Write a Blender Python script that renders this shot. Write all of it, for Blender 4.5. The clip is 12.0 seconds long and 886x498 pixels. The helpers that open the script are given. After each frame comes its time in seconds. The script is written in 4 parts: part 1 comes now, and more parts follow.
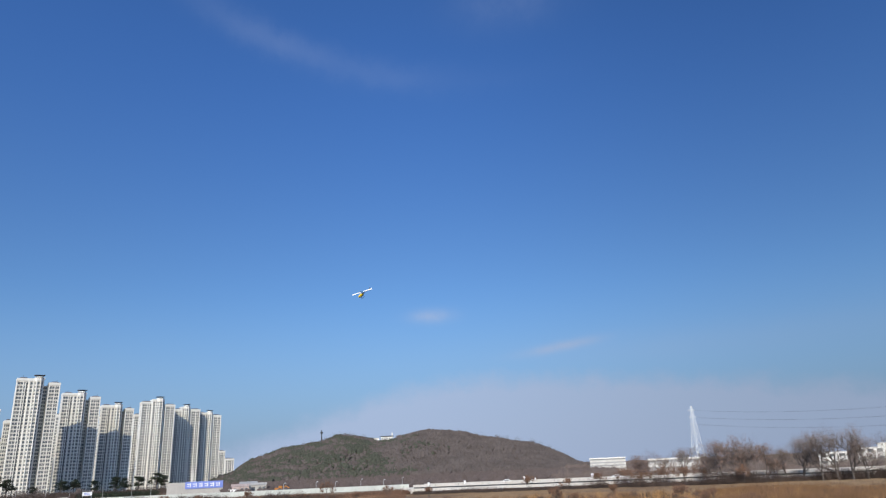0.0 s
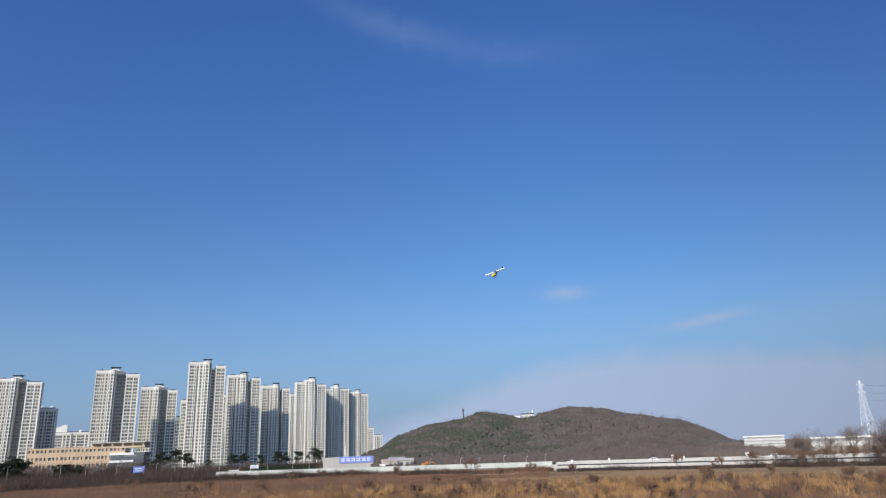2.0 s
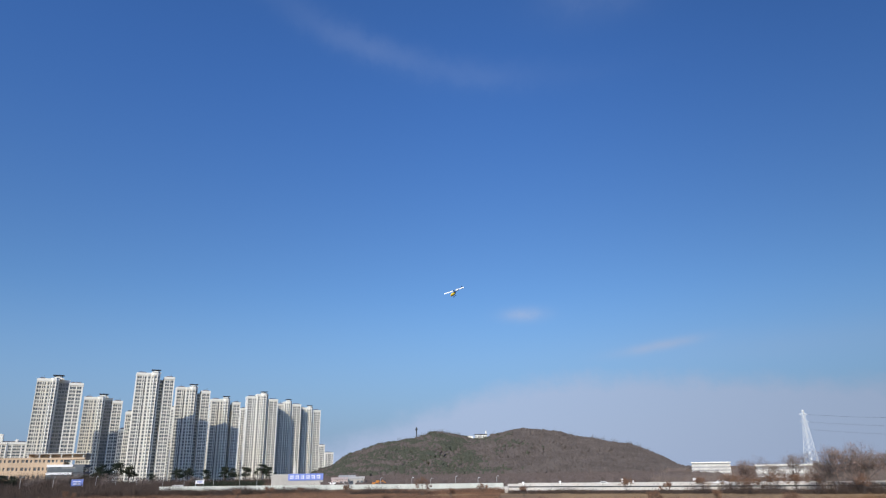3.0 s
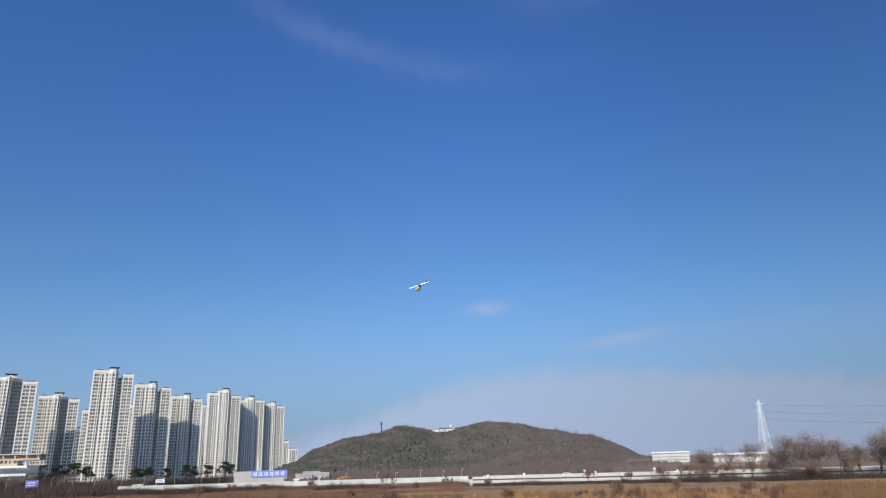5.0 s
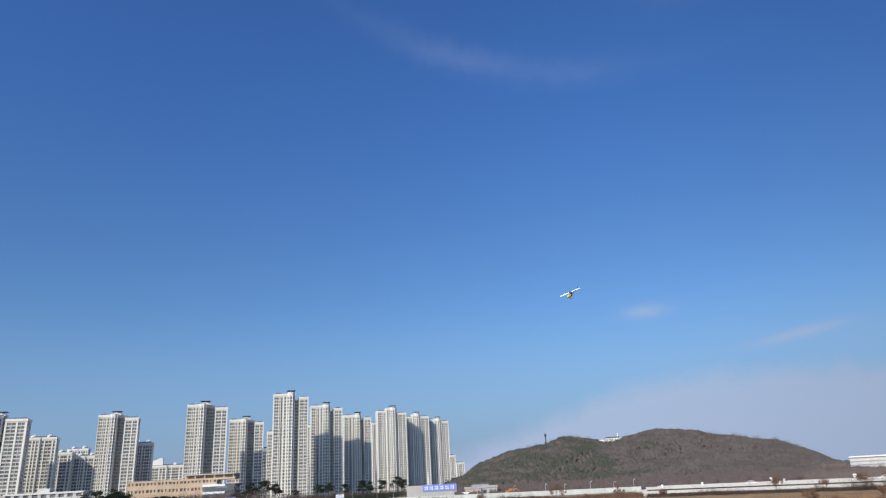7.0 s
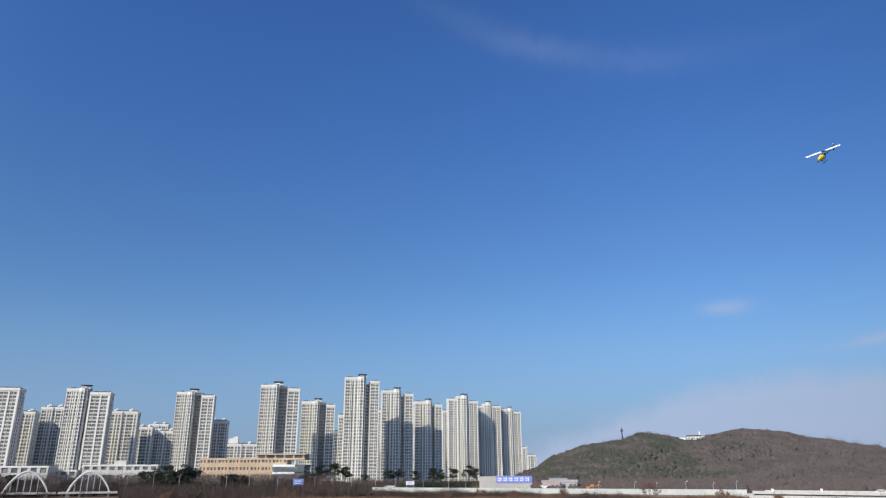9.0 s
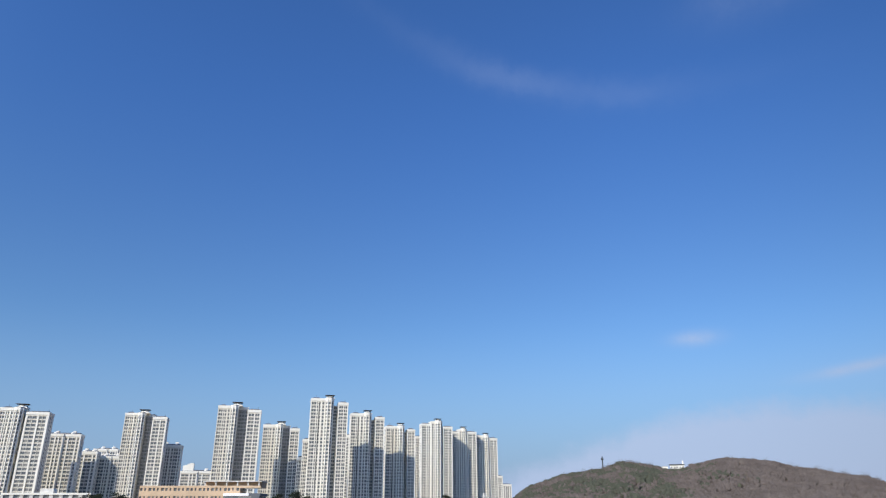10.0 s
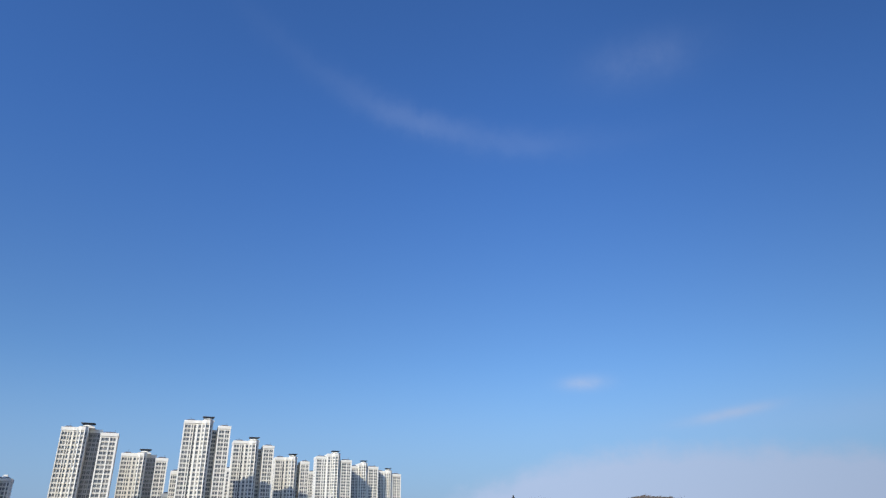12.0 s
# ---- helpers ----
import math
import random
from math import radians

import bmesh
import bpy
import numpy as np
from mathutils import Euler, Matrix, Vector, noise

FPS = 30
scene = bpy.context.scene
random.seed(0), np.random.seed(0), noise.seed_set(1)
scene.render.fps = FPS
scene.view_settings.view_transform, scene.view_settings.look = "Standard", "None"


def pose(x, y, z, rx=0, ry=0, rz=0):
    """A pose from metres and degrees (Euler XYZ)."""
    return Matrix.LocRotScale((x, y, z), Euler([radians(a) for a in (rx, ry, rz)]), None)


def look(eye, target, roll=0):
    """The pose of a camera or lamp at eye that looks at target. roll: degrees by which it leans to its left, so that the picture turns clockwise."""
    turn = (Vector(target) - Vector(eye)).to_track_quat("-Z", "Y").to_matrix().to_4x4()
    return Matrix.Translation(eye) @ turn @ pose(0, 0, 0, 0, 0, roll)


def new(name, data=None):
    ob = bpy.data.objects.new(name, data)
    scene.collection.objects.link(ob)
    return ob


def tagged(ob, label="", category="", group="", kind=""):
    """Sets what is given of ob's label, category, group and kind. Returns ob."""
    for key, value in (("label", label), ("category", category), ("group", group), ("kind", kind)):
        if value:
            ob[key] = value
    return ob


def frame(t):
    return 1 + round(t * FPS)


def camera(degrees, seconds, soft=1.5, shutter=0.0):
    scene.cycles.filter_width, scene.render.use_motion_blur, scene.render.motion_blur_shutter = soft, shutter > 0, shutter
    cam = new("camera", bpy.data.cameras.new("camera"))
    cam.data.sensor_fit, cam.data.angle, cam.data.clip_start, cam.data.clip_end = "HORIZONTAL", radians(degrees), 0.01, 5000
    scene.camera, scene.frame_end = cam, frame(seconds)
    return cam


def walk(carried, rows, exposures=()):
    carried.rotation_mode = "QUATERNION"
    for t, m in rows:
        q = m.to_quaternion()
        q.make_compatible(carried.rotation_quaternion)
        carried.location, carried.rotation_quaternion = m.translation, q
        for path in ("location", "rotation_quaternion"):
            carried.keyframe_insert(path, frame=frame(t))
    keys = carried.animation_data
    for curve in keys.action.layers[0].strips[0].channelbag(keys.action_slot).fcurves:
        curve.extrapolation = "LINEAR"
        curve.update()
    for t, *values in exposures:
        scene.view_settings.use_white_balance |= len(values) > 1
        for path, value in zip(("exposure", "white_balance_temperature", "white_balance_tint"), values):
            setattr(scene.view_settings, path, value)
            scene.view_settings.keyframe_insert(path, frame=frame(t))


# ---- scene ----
import itertools

PATH = [  # seconds, eye, tilt, lean, heading
    (0.0, 0.00, 0.00, 8.00, 107.96, 2.47, 0.80),
    (0.5, 0.00, 0.00, 8.00, 108.28, 2.46, 3.99),
    (1.0, 0.00, 0.00, 8.00, 106.49, 1.50, 4.61),
    (1.5, 0.00, 0.00, 8.00, 105.71, 0.80, 9.42),
    (2.0, 0.00, 0.00, 8.00, 106.63, 2.04, 12.29),
    (2.5, 0.00, 0.00, 8.00, 107.00, 1.30, 12.10),
    (3.0, 0.00, 0.00, 8.00, 108.05, 0.84, 8.39),
    (3.5, 0.00, 0.00, 8.00, 108.37, 1.24, 6.94),
    (3.7, 0.00, 0.00, 8.00, 108.37, 1.28, 5.95),
    (5.3, 0.00, 0.00, 8.00, 106.80, 1.88, 5.53),
    (5.5, 0.00, 0.00, 8.00, 106.23, 2.54, 6.31),
    (6.0, 0.00, 0.00, 8.00, 105.75, 2.90, 9.74),
    (6.5, 0.00, 0.00, 8.00, 107.78, 4.21, 13.96),
    (7.0, 0.00, 0.00, 8.00, 109.01, 2.91, 19.00),
    (7.5, 0.00, 0.00, 8.00, 109.75, 3.06, 22.79),
    (8.1, 0.00, 0.00, 8.00, 109.37, 2.27, 23.27),
    (8.2, 0.00, 0.00, 8.00, 109.26, 2.03, 23.42),
    (8.3, -0.15, 0.29, 8.00, 109.14, 1.78, 23.57),
    (8.4, -0.61, 1.15, 8.00, 109.02, 1.53, 23.72),
    (8.5, -1.38, 2.60, 8.00, 108.90, 1.28, 23.88),
    (8.6, -2.45, 4.61, 8.00, 108.78, 1.03, 24.03),
    (8.7, -3.83, 7.21, 8.00, 108.67, 0.79, 24.17),
    (8.8, -5.52, 10.38, 8.00, 108.56, 0.58, 24.31),
    (9.0, -9.20, 17.31, 8.00, 108.40, 0.23, 24.52),
    (9.3, -14.72, 27.69, 8.00, 108.29, 0.00, 24.66),
    (9.5, -18.40, 34.61, 8.00, 108.35, 0.27, 23.88),
    (10, -27.60, 51.92, 8.00, 110.70, 0.10, 22.09),
    (10.5, -36.81, 69.22, 8.00, 111.39, 0.10, 20.67),
    (11, -46.01, 86.53, 8.00, 111.96, 0.10, 19.53),
    (11.5, -55.21, 103.83, 8.00, 112.51, 0.85, 16.17),
    (12.0, -64.41, 121.14, 8.00, 113.94, 0.75, 13.26),
]
cam = camera(66.5, 12.0, soft=1.25)
walk(cam, [(t, pose(x, y, z, tilt, lean, heading)) for t, x, y, z, tilt, lean, heading in PATH],
     [(0.0, 0.0), (9.5, 0.0), (9.8, 0.12), (10.2, 0.18), (10.9, 0.26), (11.1, 0.26), (11.5, 0.16), (12.0, 0.15)])


# ---- light and sky ----
SUN_EL, SUN_HEADING = radians(33), (-0.26, -1.0)
sun = new("sun", bpy.data.lights.new("sun", "SUN"))
sun.data.energy, sun.data.angle, sun.data.color = 4.0, radians(0.6), (1.0, 0.91, 0.755)
_s = Vector((SUN_HEADING[0], SUN_HEADING[1], 0)).normalized() * math.cos(SUN_EL) + Vector((0, 0, math.sin(SUN_EL)))
sun.matrix_world = look(_s * 900, (0, 0, 0))

world = bpy.data.worlds.new("sky")
scene.world = world
world.use_nodes = True


def wire_up(tree):
    """Short hand: n(type, **inputs) makes a node and links or sets its inputs by name or number."""
    def n(kind, ins=(), **attrs):
        node = tree.nodes.new(kind)
        for key, value in attrs.items():
            setattr(node, key, value)
        for key, value in dict(ins).items():
            if isinstance(value, bpy.types.NodeSocket):
                tree.links.new(value, node.inputs[key])
            else:
                node.inputs[key].default_value = value
        return node
    return n


def sky_world():
    tree = world.node_tree
    tree.nodes.clear()
    n = wire_up(tree)
    coord = n("ShaderNodeTexCoord").outputs["Generated"]
    sky = n("ShaderNodeTexSky", {"Vector": coord}, sky_type="NISHITA", sun_disc=False, sun_elevation=SUN_EL,
            sun_rotation=math.atan2(SUN_HEADING[0], SUN_HEADING[1]), altitude=30, air_density=1.0, dust_density=0.3, ozone_density=4.0)
    split = n("ShaderNodeSeparateXYZ", {0: coord})

    def m(op, a, b=0.0, c=0.0):
        return n("ShaderNodeMath", {0: a, 1: b, 2: c}, operation=op).outputs[0]
    x, y, z = (split.outputs[i] for i in range(3))
    el = m("MULTIPLY", m("ARCSINE", z), 57.2958)
    az = m("MULTIPLY", m("ARCTAN2", m("MULTIPLY", x, -1.0), y), 57.2958)
    plane = n("ShaderNodeCombineXYZ", {0: az, 1: el, 2: 0.0}).outputs[0]
    warp = n("ShaderNodeTexNoise", {"Vector": plane, "Scale": 0.09, "Detail": 5.0, "Roughness": 0.6}).outputs["Fac"]
    fine = n("ShaderNodeTexNoise", {"Vector": plane, "Scale": 0.35, "Detail": 6.0, "Roughness": 0.65}).outputs["Fac"]

    def bump(value, mid, width):
        d = m("DIVIDE", m("SUBTRACT", value, mid), width)
        return m("POWER", 2.718, m("MULTIPLY", m("MULTIPLY", d, d), -1.0))
    # low pale bank, thickest over the hill
    reach = m("ADD", m("MULTIPLY", m("MAXIMUM", m("SUBTRACT", az, -2.0), 0.0), 1.0), m("MULTIPLY", m("MAXIMUM", m("SUBTRACT", -2.0, az), 0.0), 0.42))
    edge = m("ADD", m("MULTIPLY", bump(reach, 0.0, 19.0), 7.6), m("MULTIPLY", m("SUBTRACT", fine, 0.5), 2.6))
    bank = n("ShaderNodeMapRange", {"Value": m("SUBTRACT", edge, el), "From Min": -0.4, "From Max": 2.2, "To Min": 0.0, "To Max": 0.85}, interpolation_type="SMOOTHSTEP").outputs[0]
    # high curved streak of cirrus
    mid = m("ADD", 31.9, m("MULTIPLY", m("POWER", m("MAXIMUM", m("SUBTRACT", az, -4.0), 0.0), 2.0), 0.0072))
    streak = m("MULTIPLY", bump(m("ADD", el, m("MULTIPLY", m("SUBTRACT", fine, 0.5), 2.0)), mid, 1.15), bump(az, 13.0, 14.0))
    streak = m("MULTIPLY", streak, m("MULTIPLY", warp, 0.18))
    # small wisps
    puff = m("MULTIPLY", m("MULTIPLY", bump(az, 1.2, 1.7), bump(el, 12.3, 0.55)), m("MULTIPLY", fine, 1.05))
    lean = m("SUBTRACT", el, m("MULTIPLY", m("SUBTRACT", az, -9.0), -0.13))
    wisp = m("MULTIPLY", m("MULTIPLY", bump(az, -9.4, 3.0), bump(lean, 9.1, 0.4)), m("MULTIPLY", fine, 1.1))
    veil = m("MULTIPLY", m("MULTIPLY", bump(az, -22.0, 16.0), bump(el, 8.6, 1.4)), m("MULTIPLY", warp, 0.25))
    total = m("MINIMUM", m("ADD", m("ADD", bank, streak), m("ADD", m("ADD", puff, wisp), m("ADD", veil, m("MULTIPLY", m("MULTIPLY", bump(az, -7.5, 5.0), bump(el, 37.5, 1.8)), m("MULTIPLY", fine, 0.17))))), 0.8)
    tint = n("ShaderNodeMix", {"Factor": 1.0, "A": sky.outputs[0], "B": (0.86, 0.95, 1.12, 1)}, data_type="RGBA", blend_type="MULTIPLY")
    tint.inputs[6].default_value = (1, 1, 1, 1)
    tree.links.new(sky.outputs[0], tint.inputs[6])
    # paler and brighter towards the sun, behind the viewer
    sunward = n("ShaderNodeMapRange", {"Value": m("ADD", m("MULTIPLY", x, _s.x), m("MULTIPLY", y, _s.y)), "From Min": -0.25, "From Max": 0.7}, interpolation_type="SMOOTHSTEP").outputs[0]
    deep = n("ShaderNodeMapRange", {"Value": el, "From Min": 8.0, "From Max": 36.0}, interpolation_type="SMOOTHSTEP").outputs[0]
    hue = n("ShaderNodeMix", {"Factor": deep}, data_type="RGBA")
    hue.inputs[6].default_value = SKY_TINT
    hue.inputs[7].default_value = TOP_TINT
    glow = n("ShaderNodeMix", {"Factor": sunward}, data_type="RGBA")
    tree.links.new(hue.outputs[2], glow.inputs[6])
    glow.inputs[7].default_value = SUN_SIDE
    tree.links.new(glow.outputs[2], tint.inputs[7])
    low = n("ShaderNodeMapRange", {"Value": el, "From Min": -1.0, "From Max": 15.0, "To Min": 0.92, "To Max": 0.0}, interpolation_type="SMOOTHSTEP").outputs[0]
    haze = n("ShaderNodeMix", {"Factor": low}, data_type="RGBA")
    tree.links.new(tint.outputs[2], haze.inputs[6])
    haze.inputs[7].default_value = HAZE
    mix = n("ShaderNodeMix", {"Factor": total}, data_type="RGBA")
    tree.links.new(haze.outputs[2], mix.inputs[6])
    mix.inputs[7].default_value = CLOUD
    side = n("ShaderNodeMapRange", {"Value": az, "From Min": -34.0, "From Max": 8.0, "To Min": 0.076, "To Max": 0.10}, interpolation_type="SMOOTHSTEP").outputs[0]
    back = n("ShaderNodeBackground", {"Color": mix.outputs[2], "Strength": side})
    out = n("ShaderNodeOutputWorld", {"Surface": back.outputs[0]})


SUN_SIDE = (3.0, 2.9, 2.85, 1)
SKY_TINT, TOP_TINT, HAZE, CLOUD = (0.73, 0.94, 1.13, 1), (0.59, 0.97, 1.48, 1), (2.25, 3.25, 5.15, 1), (4.15, 5.05, 7.05, 1)
sky_world()
scene.view_settings.exposure = 0.0


# ---- materials ----
def material(name, color, rough=0.8, vary=0.15, scale=0.5, fine=6.0, metal=0.0, bump=0.0, spec=0.3, island=0.0, second=None, objrand=0.0, canopy=0.0):
    mat = bpy.data.materials.new(name)
    mat.use_nodes = True
    tree = mat.node_tree
    bsdf = tree.nodes["Principled BSDF"]
    n = wire_up(tree)
    coord = n("ShaderNodeTexCoord").outputs["Object"]
    big = n("ShaderNodeTexNoise", {"Vector": coord, "Scale": scale, "Detail": 4.0}).outputs["Fac"]
    small = n("ShaderNodeTexNoise", {"Vector": coord, "Scale": scale * fine, "Detail": 5.0, "Roughness": 0.7}).outputs["Fac"]
    both = n("ShaderNodeMath", {0: big, 1: small}, operation="ADD").outputs[0]
    level = n("ShaderNodeMapRange", {"Value": both, "From Min": 0.6, "From Max": 1.4, "To Min": 1 - vary, "To Max": 1 + vary}).outputs[0]
    if island:
        geo = n("ShaderNodeNewGeometry").outputs["Random Per Island"]
        jitter = n("ShaderNodeMapRange", {"Value": geo, "To Min": 1 - island, "To Max": 1 + island}).outputs[0]
        level = n("ShaderNodeMath", {0: level, 1: jitter}, operation="MULTIPLY").outputs[0]
    if objrand:
        info = n("ShaderNodeObjectInfo").outputs["Random"]
        jitter = n("ShaderNodeMapRange", {"Value": info, "To Min": 1 - objrand, "To Max": 1 + objrand}).outputs[0]
        level = n("ShaderNodeMath", {0: level, 1: jitter}, operation="MULTIPLY").outputs[0]
    base = n("ShaderNodeRGB").outputs[0]
    base.default_value = (*color, 1)
    if second:
        pick = n("ShaderNodeMapRange", {"Value": big, "From Min": 0.4, "From Max": 0.6}).outputs[0]
        if island:
            pick = n("ShaderNodeMath", {0: pick, 1: n("ShaderNodeNewGeometry").outputs["Random Per Island"]}, operation="MULTIPLY").outputs[0]
        mix = n("ShaderNodeMix", {"Factor": pick}, data_type="RGBA")
        tree.links.new(base, mix.inputs[6])
        mix.inputs[7].default_value = (*second, 1)
        base = mix.outputs[2]
    scaled = n("ShaderNodeVectorMath", {0: base}, operation="SCALE")
    tree.links.new(level, scaled.inputs["Scale"])
    tree.links.new(scaled.outputs[0], bsdf.inputs["Base Color"])
    bsdf.inputs["Roughness"].default_value = rough
    bsdf.inputs["Metallic"].default_value = metal
    bsdf.inputs["Specular IOR Level"].default_value = spec
    if canopy:  # leaves and stems share the light of the whole canopy
        flat = n("ShaderNodeMix", {"Factor": canopy}, data_type="VECTOR")
        tree.links.new(n("ShaderNodeNewGeometry").outputs["Normal"], flat.inputs[4])
        flat.inputs[5].default_value = (0.0, -0.45, 0.9)
        tree.links.new(n("ShaderNodeVectorMath", {0: flat.outputs[1]}, operation="NORMALIZE").outputs[0], bsdf.inputs["Normal"])
    if bump:
        b = n("ShaderNodeBump", {"Height": small, "Strength": bump, "Distance": 0.1})
        tree.links.new(b.outputs[0], bsdf.inputs["Normal"])
    return mat


WHITE = material("white_paint", (0.78, 0.765, 0.705), 0.75, 0.06, 0.05, 20)
CREAM = material("cream_paint", (0.72, 0.69, 0.61), 0.75, 0.07, 0.05, 20)
BANDP = material("band_paint", (0.61, 0.585, 0.52), 0.8, 0.10, 0.05, 20)
# plain grey paint; on deep tower cores it stands in for recess shade
GREYP = material("grey_paint_and_shade", (0.36, 0.36, 0.36), 0.75, 0.08, 0.05, 20)


def window_glass():
    mat = material("window_glass", (0.13, 0.145, 0.16), 0.22, 0.2, 0.25, 3, spec=0.5)
    tree = mat.node_tree
    n = wire_up(tree)
    coord = n("ShaderNodeTexCoord").outputs["Object"]
    cell = n("ShaderNodeVectorMath", {0: coord, 1: (2.1, 2.1, 2.8)}, operation="SNAP").outputs[0]
    rnd = n("ShaderNodeTexWhiteNoise", {"Vector": cell}).outputs["Value"]
    level = n("ShaderNodeMapRange", {"Value": rnd, "From Min": 0.45, "From Max": 1.0, "To Min": 0.0, "To Max": 0.55}).outputs[0]
    bsdf = tree.nodes["Principled BSDF"]
    old = bsdf.inputs["Base Color"].links[0].from_socket
    mix = n("ShaderNodeMix", {"Factor": level}, data_type="RGBA")
    tree.links.new(old, mix.inputs[6])
    mix.inputs[7].default_value = (0.42, 0.40, 0.36, 1)
    tree.links.new(mix.outputs[2], bsdf.inputs["Base Color"])
    return mat


GLASS = window_glass()
SLATE = material("roof_slate", (0.12, 0.13, 0.15), 0.7, 0.2, 0.3)
DARK = material("dark_steel", (0.07, 0.075, 0.08), 0.5, 0.15, 0.5, metal=0.3)
STEEL = material("galvanised_steel", (0.62, 0.65, 0.68), 0.45, 0.12, 0.5, metal=0.4)
CONCRETE = material("concrete", (0.46, 0.44, 0.41), 0.9, 0.18, 0.15, 9, bump=0.2)
WALLPANEL = material("wall_panel", (0.50, 0.52, 0.48), 0.8, 0.24, 0.3, 7, objrand=0.08)
PINKISH = material("faded_pink_metal", (0.50, 0.40, 0.36), 0.8, 0.25, 0.3, 6)
PALE = material("pale_concrete", (0.58, 0.565, 0.53), 0.85, 0.30, 0.25, 9)
STAINED = material("stained_concrete", (0.60, 0.575, 0.54), 0.88, 0.42, 0.35, 5, second=(0.47, 0.44, 0.40))
ORANGE_BRICK = material("orange_brick", (0.55, 0.41, 0.285), 0.85, 0.2, 0.2, 8)
ASPHALT = material("asphalt", (0.05, 0.05, 0.05), 0.9, 0.2, 0.3, 9)
BLUE = material("blue_panel", (0.20, 0.27, 0.66), 0.5, 0.08, 0.3)
SIGNWHITE = material("sign_white", (0.85, 0.85, 0.86), 0.5, 0.03, 0.5)
BARK = material("bark", (0.105, 0.088, 0.078), 0.95, 0.25, 0.8, 6)
TWIG = material("bare_twigs", (0.20, 0.162, 0.145), 0.95, 0.25, 0.12, 9, island=0.3, second=(0.16, 0.118, 0.10))
PYLON = material("pylon_paint", (0.74, 0.78, 0.80), 0.5, 0.06, 0.5)
FOOTING = material("stained_footing", (0.20, 0.17, 0.14), 0.95, 0.25, 0.2, 9)
RUSSET = material("dry_leaves", (0.26, 0.175, 0.145), 0.95, 0.25, 0.15, 9, island=0.35, second=(0.20, 0.12, 0.09))
NEEDLE = material("pine_needles", (0.028, 0.037, 0.022), 0.9, 0.2, 0.1, 9, island=0.35)
HILLTWIG = material("hill_twigs", (0.122, 0.102, 0.093), 0.95, 0.45, 0.05, 4, second=(0.074, 0.061, 0.056), canopy=0.45)
HILLPINE = material("hill_pines", (0.074, 0.077, 0.056), 0.95, 0.45, 0.06, 4, second=(0.047, 0.052, 0.038), canopy=0.45)
FOREST = material("forest_floor", (0.10, 0.078, 0.064), 1.0, 0.35, 0.03, 9)
FIELD = material("dry_field", (0.20, 0.125, 0.07), 1.0, 0.3, 0.02, 12, second=(0.13, 0.08, 0.048))
GRASS = material("dry_grass", (0.265, 0.165, 0.088), 0.9, 0.4, 0.05, 9, island=0.4, second=(0.135, 0.08, 0.045), canopy=0.5)
STRAW = material("dry_reeds", (0.37, 0.215, 0.092), 0.9, 0.4, 0.06, 7, island=0.5, second=(0.16, 0.085, 0.036), canopy=0.4)
BRUSH = material("brown_brush", (0.145, 0.083, 0.056), 0.95, 0.45, 0.06, 6, island=0.35, second=(0.18, 0.10, 0.058), canopy=0.4)
HILLFOOT = material("hillfoot_twigs", (0.118, 0.092, 0.084), 0.95, 0.4, 0.05, 5, island=0.15, second=(0.078, 0.062, 0.055), canopy=0.7)
THICKET = material("thicket_twigs", (0.088, 0.063, 0.052), 0.95, 0.4, 0.08, 6, island=0.35, second=(0.05, 0.039, 0.034))
PALEGRASS = material("bleached_grass", (0.285, 0.20, 0.122), 0.9, 0.3, 0.03, 9, island=0.2, second=(0.21, 0.14, 0.086), canopy=0.6)
REEDBROWN = material("brown_reeds", (0.20, 0.11, 0.05), 0.9, 0.5, 0.12, 5, island=0.5, second=(0.065, 0.036, 0.022), canopy=0.35)
YELLOW = material("yellow_plastic", (0.75, 0.55, 0.05), 0.35, 0.05, 3)
BLACK = material("black_plastic", (0.015, 0.015, 0.017), 0.4, 0.1, 3)
GLOSSWHITE = material("white_plastic", (0.85, 0.85, 0.85), 0.35, 0.03, 3)
DIGGER = material("digger_orange", (0.55, 0.22, 0.045), 0.5, 0.15, 0.5)


# ---- mesh helpers ----
def box(bm, x0, x1, y0, y1, z0, z1):
    v = [bm.verts.new(p) for p in ((x0, y0, z0), (x1, y0, z0), (x1, y1, z0), (x0, y1, z0), (x0, y0, z1), (x1, y0, z1), (x1, y1, z1), (x0, y1, z1))]
    for f in ((3, 2, 1, 0), (4, 5, 6, 7), (0, 1, 5, 4), (1, 2, 6, 5), (2, 3, 7, 6), (3, 0, 4, 7)):
        bm.faces.new([v[i] for i in f])


def rod(bm, a, b, r0, r1=None, sides=6):
    a, b = Vector(a), Vector(b)
    r1 = r0 if r1 is None else r1
    w = (b - a).normalized()
    u = w.orthogonal().normalized()
    s = w.cross(u)
    rings = []
    for p, r in ((a, r0), (b, r1)):
        rings.append([bm.verts.new(p + (u * math.cos(k * 2 * math.pi / sides) + s * math.sin(k * 2 * math.pi / sides)) * r) for k in range(sides)])
    for k in range(sides):
        bm.faces.new((rings[0][k], rings[0][(k + 1) % sides], rings[1][(k + 1) % sides], rings[1][k]))
    bm.faces.new(rings[0][::-1])
    bm.faces.new(rings[1])


